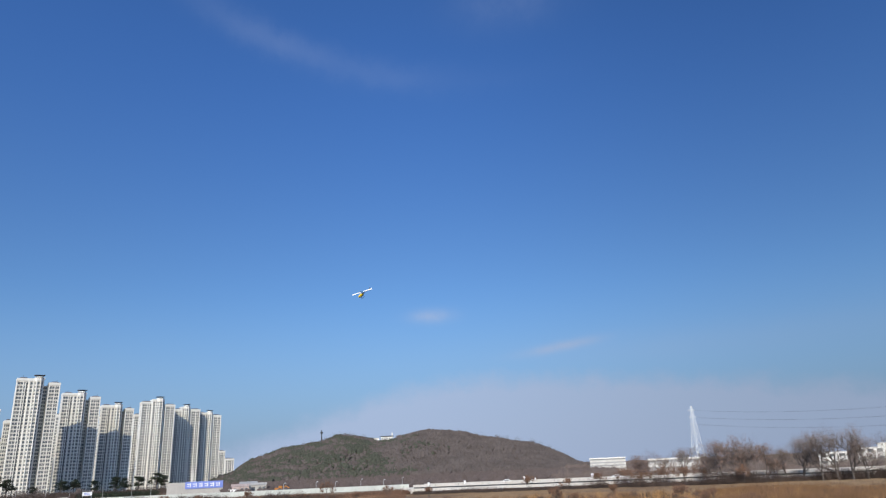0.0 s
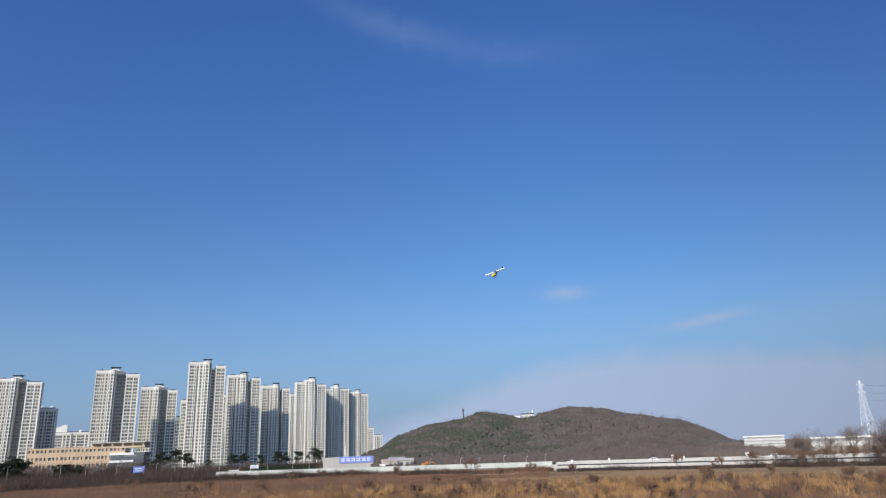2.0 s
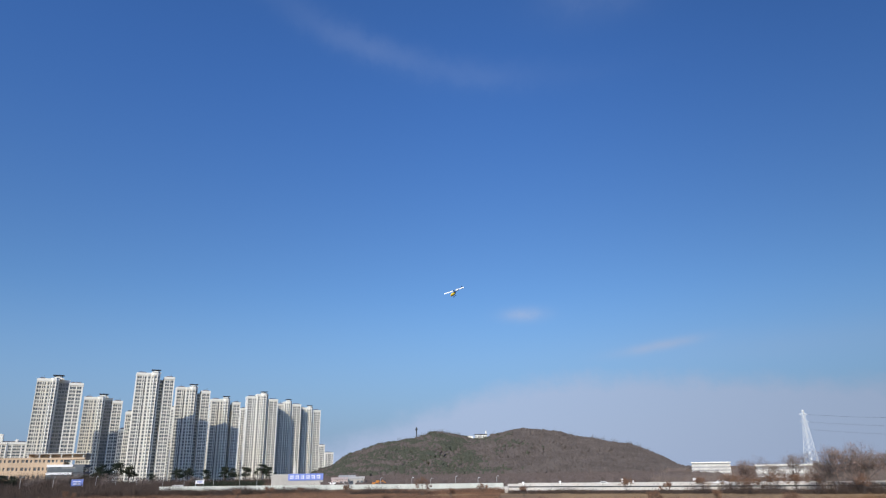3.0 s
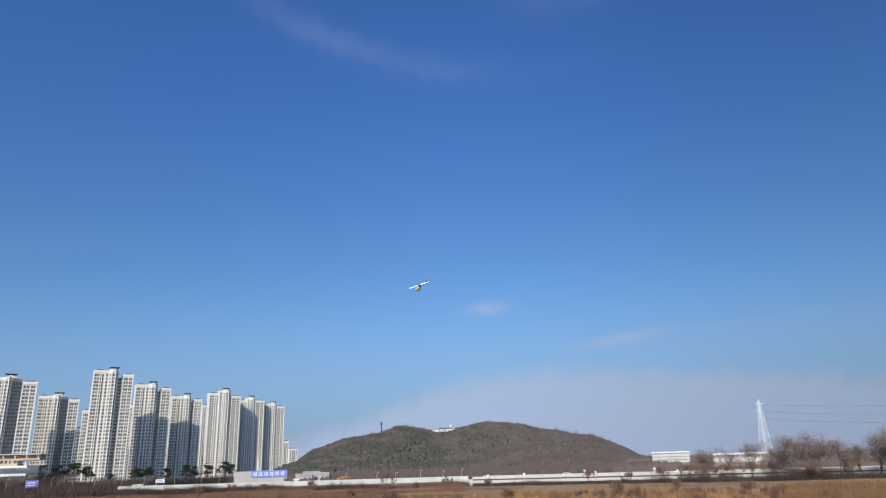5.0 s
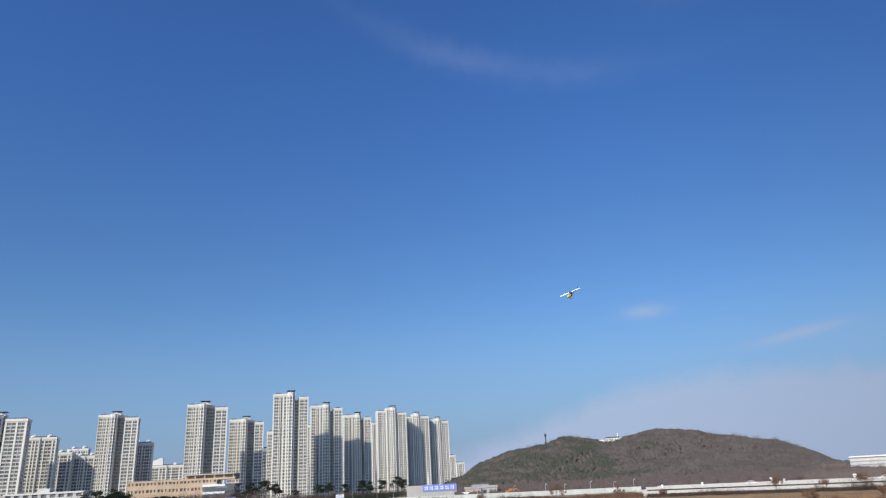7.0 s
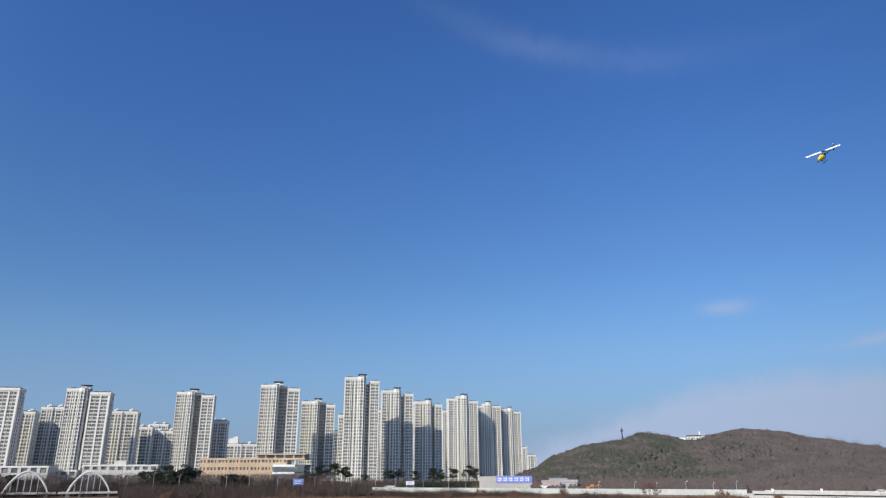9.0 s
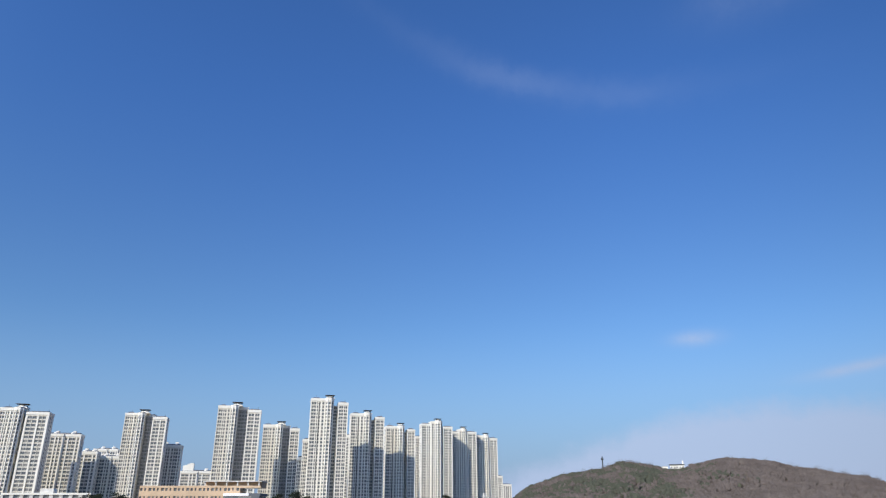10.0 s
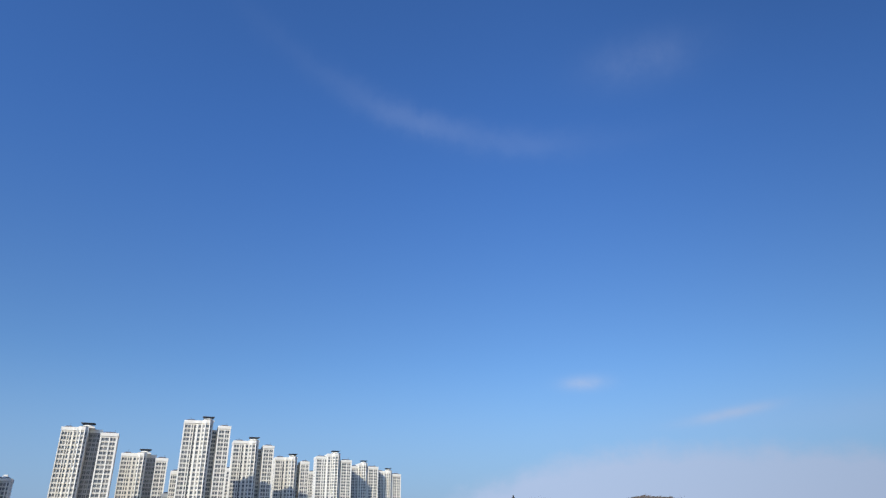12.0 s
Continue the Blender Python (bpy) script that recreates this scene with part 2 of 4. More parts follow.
def tube(bm, pts, r, sides=5):
    """One continuous bent pipe through the points."""
    rings = []
    for i, p in enumerate(pts):
        w = (Vector(pts[min(i + 1, len(pts) - 1)]) - Vector(pts[max(i - 1, 0)])).normalized()
        u = w.cross(Vector((0, 0, 1)) if abs(w.z) < 0.9 else Vector((0, 1, 0))).normalized()
        q = w.cross(u)
        rings.append([bm.verts.new(Vector(p) + (u * math.cos(k * 2 * math.pi / sides) + q * math.sin(k * 2 * math.pi / sides)) * r) for k in range(sides)])
    for a, b in zip(rings, rings[1:]):
        for k in range(sides):
            bm.faces.new((a[k], a[(k + 1) % sides], b[(k + 1) % sides], b[k]))
    bm.faces.new(rings[0][::-1])
    bm.faces.new(rings[-1])


def dome(bm, cx, cy, cz, rx, ry, rz, seg=10, rings=4):
    rows = []
    for j in range(rings):
        a = j / rings * math.pi / 2
        rows.append([bm.verts.new((cx + rx * math.cos(a) * math.cos(i * 2 * math.pi / seg), cy + ry * math.cos(a) * math.sin(i * 2 * math.pi / seg), cz + rz * math.sin(a))) for i in range(seg)])
    top = bm.verts.new((cx, cy, cz + rz))
    for j in range(rings - 1):
        for i in range(seg):
            bm.faces.new((rows[j][i], rows[j][(i + 1) % seg], rows[j + 1][(i + 1) % seg], rows[j + 1][i]))
    for i in range(seg):
        bm.faces.new((rows[-1][i], rows[-1][(i + 1) % seg], top))


def part(name, bm, mat, parent, label="", kind=""):
    me = bpy.data.meshes.new(name)
    bm.to_mesh(me)
    bm.free()
    me.materials.append(mat)
    ob = new(name, me)
    ob.parent = parent
    return tagged(ob, label, kind=kind)


def empty(name, m, label, category, group="", kind=""):
    ob = new(name)
    ob.matrix_world = m
    return tagged(ob, label, category, group, kind)


def raw(name, verts, faces, mat, parent=None):
    me = bpy.data.meshes.new(name)
    me.from_pydata(verts, [], faces)
    me.materials.append(mat)
    ob = new(name, me)
    ob.parent = parent
    return ob


def at(az, dist, z=0.0):
    """A place by its heading from the viewpoint (degrees, left is positive) and level distance."""
    return Vector((-math.sin(radians(az)) * dist, math.cos(radians(az)) * dist, z))


def smooth(a, b, x):
    t = min(1, max(0, (x - a) / (b - a)))
    return t * t * (3 - 2 * t)


# ---- ground ----
def ground_height(x, y):
    return 6.2 * (1 - smooth(7, 24, y))


def build_ground():
    half = [0, 4, 8, 13, 20, 30, 45, 70, 110, 170, 260, 400, 620, 950, 1500, 2400, 3600, 4900]
    xs = [-v for v in half[:0:-1]] + half
    ys = [-v for v in half[:0:-1]] + [0, 2, 4, 6, 7.5, 9, 10.5, 12, 13.5, 15, 16.5, 18, 19.5, 21, 23, 26, 30, 36, 45] + half[7:]
    verts = [(x, y, ground_height(x, y) + (0.25 * noise.noise(Vector((x, y, 0)) * 0.05) if 30 < y < 260 and abs(x) < 260 else 0.0)) for y in ys for x in xs]
    k = len(xs)
    faces = [(j * k + i, j * k + i + 1, (j + 1) * k + i + 1, (j + 1) * k + i) for j in range(len(ys) - 1) for i in range(k - 1)]
    ob = raw("ground", verts, faces, FIELD)
    for p in ob.data.polygons:
        p.use_smooth = True
    return tagged(ob, "wide flat river plain of dry brown winter grass", "ground", kind="structure")


build_ground()


# ---- hill ----
RIDGE = ((19.5, -0.6), (17.5, 0.1), (16.0, 0.95), (13.2, 1.7), (10.6, 2.1), (9.0, 2.6), (7.4, 2.3), (5.3, 2.05), (3.5, 2.4), (2.0, 2.7), (-0.6, 2.55), (-2.4, 2.0), (-6.2, 1.45), (-7.8, 0.8), (-10.4, -0.4), (-13.5, -0.55))
HILL_D = 950.0


def ridge_height(az):
    if az >= RIDGE[0][0] or az <= RIDGE[-1][0]:
        return 0.0
    for (a0, e0), (a1, e1) in zip(RIDGE, RIDGE[1:]):
        if a1 <= az <= a0:
            t = (az - a0) / (a1 - a0)
            t = t * t * (3 - 2 * t) * 0.5 + t * 0.5
            return max(0.0, 8 + HILL_D * math.tan(radians(e0 + (e1 - e0) * t)))
    return 0.0


def hill_height(az, d):
    rise = smooth(700, 950, d) if d < HILL_D else 1 - smooth(950, 1350, d)
    rise = rise ** 0.8
    p = at(az, d)
    lump = noise.fractal(Vector((p.x, p.y, 0)) * 0.012, 1.0, 2.0, 4) * 3.5
    return max(-1.0, ridge_height(az) * rise + lump * rise - (1 - rise) * 1.0)


def build_hill():
    azs = [20 - i * 0.3 for i in range(115)]
    ds = [690 + i * 20 for i in range(34)]
    verts = [(*at(a, d).xy, hill_height(a, d)) for a in azs for d in ds]
    k = len(ds)
    faces = [(i * k + j, i * k + j + 1, (i + 1) * k + j + 1, (i + 1) * k + j) for i in range(len(azs) - 1) for j in range(k - 1)]
    ob = raw("hill", verts, faces, FOREST)
    for p in ob.data.polygons:
        p.use_smooth = True
    return tagged(ob, "low rounded hill with brown leaf-littered slopes", "hill", kind="structure")


build_hill()


# ---- apartment towers ----
STOREY = 2.8


def wing(thing, x0, x1, y0, y1, floors, windows, colour=None, roof=True, groove=None):
    """One block of a tower: glazed core, a projecting band for each floor, piers between the windows, a parapet."""
    top = floors * STOREY
    colour = colour or WHITE
    bm = bmesh.new()
    box(bm, x0 + 0.4, x1 - 0.4, y0 + 0.4, y1 - 0.4, 0, top)
    part("glazing", bm, GLASS, thing, "grey reflecting window glass")
    bm = bmesh.new()
    box(bm, x0, x1, y0, y1, -0.42, 0.62)
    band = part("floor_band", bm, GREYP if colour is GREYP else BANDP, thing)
    for k in range(1, floors + 1):
        ob = new("floor_band", band.data)
        ob.parent = thing
        ob.location.z = k * STOREY
    w, edge = x1 - x0, 0.0
    for a, b in (*windows, (1.0, 1.0)):
        bm = bmesh.new()
        l, r = x0 + edge * w, x0 + a * w
        box(bm, l - (0.06 if edge == 0 else 0), r + (0.06 if a == 1 else 0), y0 - 0.3, y1 + 0.06 if (edge == 0 or a == 1) and w * (a - edge) < 0.2 else y0 + 0.7, 0, top + 0.3)
        part("pier", bm, colour, thing)
        if b - a > 0.2:
            bm = bmesh.new()
            mid = x0 + (a + b) / 2 * w
            box(bm, mid - 0.10, mid + 0.10, y0 - 0.1, y0 + 0.6, 0, top)
            part("mullion", bm, colour, thing)
        edge = b
    d = y1 - y0
    for x in (x0, x1):
        bm = bmesh.new()
        for a, b in ((0.0, 0.30), (0.42, 0.60), (0.72, 1.0)):
            box(bm, x - 0.05, x + 0.05, y0 + d * a + 0.02, y0 + d * b - 0.02, 0, top + 0.2)
        part("gable_wall", bm, colour, thing)
    if groove is not None:
        bm = bmesh.new()
        gx = x0 + w * groove
        box(bm, gx - 0.3, gx + 0.3, y0 - 0.36, y0 + 0.3, 0, top - 1)
        part("groove", bm, DARK, thing, "dark vertical joint")
    if roof:
        bm = bmesh.new()
        box(bm, x0 - 0.25, x1 + 0.25, y0 - 0.25, y1 + 0.25, top + 0.72, top + 2.7)
        part("parapet", bm, WHITE, thing)


def corner_bay(thing, cx, cy, r, floors):
    """Faceted bay that stands out of the front, with a band for each floor and a rib on each edge."""
    top = floors * STOREY
    way = [(math.cos(k * math.pi / 4 + math.pi / 8), math.sin(k * math.pi / 4 + math.pi / 8)) for k in range(8)]

    def prism(bm, q, z0, z1):
        low = [bm.verts.new((cx + q * a, cy + q * b, z0)) for a, b in way]
        high = [bm.verts.new((cx + q * a, cy + q * b, z1)) for a, b in way]
        bm.faces.new(low[::-1])
        bm.faces.new(high)
        for k in range(8):
            bm.faces.new((low[k], low[(k + 1) % 8], high[(k + 1) % 8], high[k]))
    bm = bmesh.new()
    prism(bm, r - 0.35, 0, top + 0.5)
    bay = part("corner_bay", bm, GLASS, thing, "faceted glazed corner bay")
    bm = bmesh.new()
    prism(bm, r, -0.4, 0.75)
    band = part("bay_band", bm, BANDP, bay)
    for k in range(1, floors + 1):
        ob = new("bay_band", band.data)
        ob.parent = bay
        ob.location.z = k * STOREY
    for a, b in way[4:]:
        bm = bmesh.new()
        rod(bm, (cx + r * a, cy + r * b, 0), (cx + r * a, cy + r * b, top + 0.6), 0.42, sides=6)
        part("rib", bm, WHITE, bay)
    bm = bmesh.new()
    prism(bm, r + 0.3, top + 0.78, top + 2.9)
    part("bay_parapet", bm, WHITE, bay)
    bm = bmesh.new()
    prism(bm, r + 0.1, top + 2.9, top + 3.3)
    part("bay_roof", bm, SLATE, bay, "dark slate bay roof")


W_LEFT = ((0.07, 0.50), (0.58, 0.70), (0.77, 0.93))
W_MID = ((0.07, 0.24), (0.31, 0.72), (0.80, 0.93))
W_RIGHT = ((0.08, 0.50), (0.58, 0.90))
W_CORE = ((0.15, 0.85),)
W_RIBS = ((0.04, 0.30), (0.38, 0.62), (0.70, 0.96))


def cap(thing, x0, x1, y0, y1, z):
    bm = bmesh.new()
    low = [bm.verts.new(q) for q in ((x0, y0, z), (x1, y0, z), (x1, y1, z), (x0, y1, z))]
    i, j = min(1.6, (x1 - x0) * 0.3), min(3.0, (y1 - y0) * 0.35)
    high = [bm.verts.new(q) for q in ((x0 + i, y0 + j, z + 1.3), (x1 - i, y0 + j, z + 1.3), (x1 - i, y1 - j, z + 1.3), (x0 + i, y1 - j, z + 1.3))]
    bm.faces.new(low[::-1])
    bm.faces.new(high)
    for k in range(4):
        bm.faces.new((low[k], low[(k + 1) % 4], high[(k + 1) % 4], high[k]))
    part("roof_cap", bm, SLATE, thing, "dark slate hipped roof")


def crown(thing, cx, cy, top, r, pad=True):
    """Rounded roof house with a helipad plate on posts."""
    bm = bmesh.new()
    box(bm, cx - r * 0.9, cx + r * 0.9, cy - r * 0.8, cy + r * 0.8, top + 2.6, top + 3.4)
    dome(bm, cx, cy, top + 3.3, r * 0.85, r * 0.75, 1.9)
    part("roof_house", bm, WHITE, thing)
    if pad:
        bm = bmesh.new()
        for k in range(4):
            a, b = (k + 0.5) * math.pi / 2, (k + 1.5) * math.pi / 2
            p, q = (cx + r * 1.1 * math.cos(a), cy + r * math.sin(a)), (cx + r * 1.1 * math.cos(b), cy + r * math.sin(b))
            rod(bm, (*p, top + 5.7), (*q, top + 5.7), 0.2, sides=4)
            rod(bm, (cx + r * 0.5 * math.cos(a), cy + r * 0.5 * math.sin(a), top + 3.6), (*p, top + 5.7), 0.13, sides=4)
            rod(bm, (cx, cy, top + 4.2), (*p, top + 5.7), 0.1, sides=4)
        part("helipad_frame", bm, DARK, thing, "dark steel struts")
        bm = bmesh.new()
        box(bm, cx - r * 0.9, cx + r * 0.9, cy - r * 0.8, cy + r * 0.8, top + 5.7, top + 5.87)
        part("helipad", bm, SLATE, thing, "dark rooftop helipad plate")


FACING = 35.0  # the estate stands on one grid


def place(az_left, az_right, dist, turn):
    """Pose and facade width of a block seen between two headings; turn: degrees by which its far end recedes."""
    mid = 0.5 * (az_left + az_right)
    turn = FACING - mid if turn is None else turn
    width = 2 * dist * math.tan(radians(0.5 * (az_left - az_right))) / math.cos(radians(turn)) * 0.985
    p = at(mid, dist)
    return pose(p.x, p.y, 0, 0, 0, mid + turn), width


TOWER_LABEL = "tall white apartment tower with rows of grey windows"


def tower(az_left, az_right, dist, floors, turn=None, split=(0.58, 0.72), step=0.0, drop=1, label=TOWER_LABEL, depth=12.5, groove=None, pad=True, warm=False, lower=0, recess=None):
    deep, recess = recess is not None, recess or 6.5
    m, w = place(az_left, az_right, dist, turn)
    thing = empty("apartment_tower", m, label, "apartment tower", "apartment towers")
    l = -w / 2
    a, b = l + w * split[0], l + w * split[1]
    c = l + w * split[0] * 0.46
    rf = floors - drop
    tint = CREAM if warm else WHITE
    wing(thing, l, c, 0.9, depth, floors - lower, W_LEFT, tint, groove=groove)
    wing(thing, c + 0.05, a, 0, depth + 0.5, floors, W_MID, tint)
    # a deep core gets grey in its colour to deepen the recess's shade
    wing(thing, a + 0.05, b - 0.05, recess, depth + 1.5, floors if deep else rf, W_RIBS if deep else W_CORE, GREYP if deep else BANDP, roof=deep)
    wing(thing, b, w / 2, 0.4 + step, depth + step, rf, W_RIGHT)
    r = min(4.0, 0.36 * (a - c))
    corner_bay(thing, a - r * 0.95, 1.4, r, floors)
    crown(thing, a - 0.3 * (a - c) + (0.2 * (b - a) if deep else 0), depth * 0.4, floors * STOREY, min(4.6, w * 0.14), pad)
    cap(thing, l + 0.6, c - 0.6, 1.5, depth - 0.6, (floors - lower) * STOREY + 2.68)
    cap(thing, b + 0.6, w / 2 - 0.6, 1.4 + step, depth - 0.6 + step, rf * STOREY + 2.68)
    for x, y, z in ((l + 3.2, depth * 0.45, floors - lower), (w / 2 - 3.2, depth * 0.45 + step, rf)):
        bm = bmesh.new()
        dome(bm, x, y, z * STOREY + 2.6, 1.9, 2.6, 1.3)
        part("roof_turret", bm, WHITE, thing)
        bm = bmesh.new()
        rod(bm, (x + 0.8, y, z * STOREY + 3.8), (x + 0.8, y, z * STOREY + 5.6), 0.09, sides=4)
        part("lightning_rod", bm, DARK, thing)
    return thing


tower(58.6, 55.36, 650, 26, None, (0.5, 0.60))
tower(52.55, 49.66, 650, 26, None, (0.47, 0.54))
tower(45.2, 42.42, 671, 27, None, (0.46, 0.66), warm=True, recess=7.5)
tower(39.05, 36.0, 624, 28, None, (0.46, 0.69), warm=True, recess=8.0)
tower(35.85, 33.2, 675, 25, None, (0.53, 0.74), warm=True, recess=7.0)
tower(32.5, 29.72, 629, 31, None, (0.60, 0.735), groove=0.8)
tower(29.52, 26.98, 678, 29, None, (0.60, 0.735), groove=0.8)
tower(26.85, 24.65, 726, 27, None, (0.62, 0.74), groove=0.8, warm=True)
tower(24.15, 21.75, 835, 33, None, (0.66, 0.70), drop=2, lower=1)
tower(21.75, 19.9, 866, 31, None, (0.58, 0.62), drop=1, lower=1)
tower(19.95, 18.32, 884, 29, None, (0.60, 0.64), drop=1, lower=0)


def slab(az_left, az_right, dist, floors, turn=None, label="", colour=None, gable=True, depth=12):
    m, w = place(az_left, az_right, dist, turn)
    thing = empty("apartment_block", m, label or "mid-rise white apartment block between taller towers", "apartment block", "apartment blocks")
    if w > 16:
        wing(thing, -w / 2, -0.02, 0, depth, floors, W_LEFT, colour)
        wing(thing, 0.02, w / 2, 0.8, depth, floors, W_MID, colour)
    else:
        wing(thing, -w / 2, w / 2, 0, depth, floors, W_MID, colour)
    cap(thing, -w / 2 + 0.5, w / 2 - 0.5, 0.8, depth - 0.5, floors * STOREY + 2.68)
    if gable:
        for s in (0.22, 0.72):
            x = -w / 2 + w * s
            bm = bmesh.new()
            dome(bm, x, 4, floors * STOREY + 2.6, 2.0, 2.4, 2.0)
            part("roof_dome", bm, WHITE, thing)
            bm = bmesh.new()
            box(bm, x - 1.2, x + 1.2, 7.2, 10, floors * STOREY + 2.6, floors * STOREY + 5.6)
            part("stair_house", bm, WHITE, thing)
    return thing


slab(55.8, 54.25, 692, 20)
slab(53.95, 52.5, 705, 22)
slab(49.75, 47.7, 692, 21)
slab(47.66, 46.6, 720, 17)
slab(46.95, 45.6, 850, 21)
slab(46.5, 45.0, 730, 16)
slab(42.7, 41.3, 700, 19)
low_block = slab(41.35, 39.0, 800, 13, label="low white apartment block with small roof domes")
bm = bmesh.new()
for y in (2.0, 9.0):
    low = [bm.verts.new((x, y, z)) for x, z in ((-14.5, 39.0), (-4.5, 39.0), (-4.5, 46.5), (-7.0, 47.0), (-11.0, 45.0), (-14.5, 44.2))]
    bm.faces.new(low if y < 5 else low[::-1])
bm.verts.ensure_lookup_table()
for k in range(6):
    bm.faces.new((bm.verts[(k + 1) % 6], bm.verts[k], bm.verts[k + 6], bm.verts[(k + 1) % 6 + 6]))
part("sloping_roof_house", bm, WHITE, low_block, "white sloping roof house")
slab(33.25, 32.75, 655, 15, gable=False)
slab(32.9, 32.4, 648, 20, gable=False)
slab(30.0, 29.3, 760, 25, gable=False)
slab(27.2, 26.6, 800, 22, gable=False)
slab(24.6, 24.1, 862, 28, gable=False)
slab(18.4, 17.9, 1050, 15, gable=False)
slab(17.85, 17.2, 1150, 12, gable=False)


# ---- low buildings in front of the towers ----
def brick_school():
    m, w = place(42.9, 34.95, 430, -13)
    thing = empty("office_building", m, "long orange brick building with ribbon windows and flat roof", "building")
    for name, mat, rows in (("wall", ORANGE_BRICK, 0), ("window_row", GLASS, 1)):
        if rows == 0:
            bm = bmesh.new()
            for k in range(4):
                z = k * 4.0
                box(bm, -w / 2, w * 0.30, 0, 16, z, z + 2.4)
                for i in range(25):
                    x = -w / 2 + (w * 0.8) * i / 24
                    box(bm, x - (0.3 * (i % 3 + 1) if i else 0), x + 0.3 if i < 24 else x, 0.02, 0.8, z + 2.4, z + 4.0)
            box(bm, -w / 2, w / 2 - 2, 0, 16, 15.8, 16.8)
            part(name, bm, mat, thing)
        else:
            for k in range(4):
                bm = bmesh.new()
                box(bm, -w / 2 + 0.4, w * 0.29, 0.6, 15.5, k * 4.0 + 2.4, k * 4.0 + 4.0)
                part(name, bm, mat, thing)
    bm = bmesh.new()
    box(bm, 0, w / 2 - 1.5, -0.5, 16.5, 18.6, 19.1)
    for i in range(6):
        x = 1 + (w / 2 - 4) * i / 5
        box(bm, x - 0.3, x + 0.3, 0, 0.6, 16.8, 18.6)
    part("roof_slab", bm, PALE, thing)
    bm = bmesh.new()
    box(bm, 0.5, w / 2 - 2, 3, 16, 16.8, 18.6)
    part("roof_wall", bm, ORANGE_BRICK, thing)
    # glazed corner block
    bm = bmesh.new()
    box(bm, w * 0.21, w * 0.47, -5.5, 13.5, -0.2, 1.5)
    part("plinth", bm, CONCRETE, thing)
    for k in range(3):
        bm = bmesh.new()
        box(bm, w * 0.20, w * 0.48, -6, 14, 1.5 + k * 3.9, 4.2 + k * 3.9)
        part("ribbon_window", bm, GLASS, thing, "greenish ribbon window")
        bm = bmesh.new()
        box(bm, w * 0.195, w * 0.395, -6.3, 14.2, 4.2 + k * 3.9, 5.4 + k * 3.9)
        part("white_band", bm, SIGNWHITE, thing, "white cladding band")
        # right end of the band: the shade of the side face is in its colour
        bm = bmesh.new()
        box(bm, w * 0.395, w * 0.485, -5.6, 14.2, 4.2 + k * 3.9, 5.4 + k * 3.9)
        part("dark_band", bm, SLATE, thing, "cladding band coloured dark for the shaded side")
    return thing


brick_school()


def white_hall(az_l, az_r, dist, h, label, rows=2, house=True, every=4.2, ribbon=False):
    m, w = place(az_l, az_r, dist, 2 if az_l < 30 else None)
    thing = empty("low_building", m, label, "building", "low white buildings")
    step = h / rows
    bm = bmesh.new()
    box(bm, -w / 2 + 0.4, w / 2 - 0.4, 0.5, 13.5, 0, h)
    part("glazing", bm, GREYP if ribbon else GLASS, thing)
    for k in range(rows):
        bm = bmesh.new()
        box(bm, -w / 2, w / 2, 0.2 if ribbon else 0, 14, k * step - 0.2, k * step + step * 0.55)
        part("wall_band", bm, PALE, thing)
    bm = bmesh.new()
    box(bm, -w / 2 - 0.3, w / 2 + 0.3, -0.3, 14.3, h, h + 0.9)
    part("roof_edge", bm, WHITE, thing)
    if not ribbon:
        count = max(2, int(w / every))
        for i in range(count + 1):
            x = -w / 2 + w * i / count
            bm = bmesh.new()
            box(bm, max(x - 0.8, -w / 2), min(x + 0.8, w / 2), -0.03, 13.9, 0, h)
            part("pier", bm, PALE if az_l > 30 else WHITE, thing)
    if house:
        bm = bmesh.new()
        box(bm, -w * 0.1, w * 0.05, 3, 9, h + 0.9, h + 3.0)
        part("roof_house", bm, PALE if az_l > 30 else WHITE, thing)
    return thing


white_hall(50.5, 45.6, 450, 12.6, "low white public building with square windows", 3)
white_hall(55.9, 52.5, 460, 12.0, "pale flat-roofed hall behind trees", house=False)
white_hall(52.4, 50.8, 470, 10.0, "small pale building with flat roof", 2, house=False)
white_hall(-10.9, -13.7, 600, 9.5, "long white flat-roofed building with ribbon windows", 4, house=False, ribbon=True)
white_hall(-15.3, -19.7, 420, 7.0, "white factory building half hidden by bare trees", 2, house=False, ribbon=True)
white_hall(-27.2, -29.0, 420, 6.4, "white building behind bare trees", 2, house=False)
white_hall(-29.6, -33.0, 460, 8.0, "pale works building behind bare trees", 2)


def sign_hall():
    m, w = place(21.95, 17.9, 400, 0)
    thing = empty("billboard_building", m, "low grey shed with a long blue lettered sign", "building")
    bm = bmesh.new()
    box(bm, -w / 2, w / 2, 0, 10, 0, 6.6)
    part("wall", bm, CONCRETE, thing)
    bm = bmesh.new()
    box(bm, -w * 0.18, w / 2, -0.3, -0.02, 3.3, 6.8)
    board = part("signboard", bm, BLUE, thing, "blue signboard")
    for i in range(6):
        x = -w * 0.115 + i * w * 0.104
        for x0, x1, z0, z1 in ((-0.95, 0.35, 5.35, 5.8), (-0.8, 0.2, 4.25, 4.75), (0.5, 0.95, 4.0, 6.1)):
            bm = bmesh.new()
            box(bm, x + x0, x + x1, -0.38, -0.31, z0, z1)
            part("letter_bar", bm, SIGNWHITE, board, "white bar")
    bm = bmesh.new()
    box(bm, -w * 0.08, -w * 0.05, 3, 4, 6.6, 13)
    part("chimney", bm, PALE, thing)


sign_hall()


# ---- road, wall and bridge ----
WALL_A, WALL_B, BRIDGE_A, BRIDGE_B = at(30.0, 298), at(3.6, 250), at(3.2, 249), at(-35.0, 250)


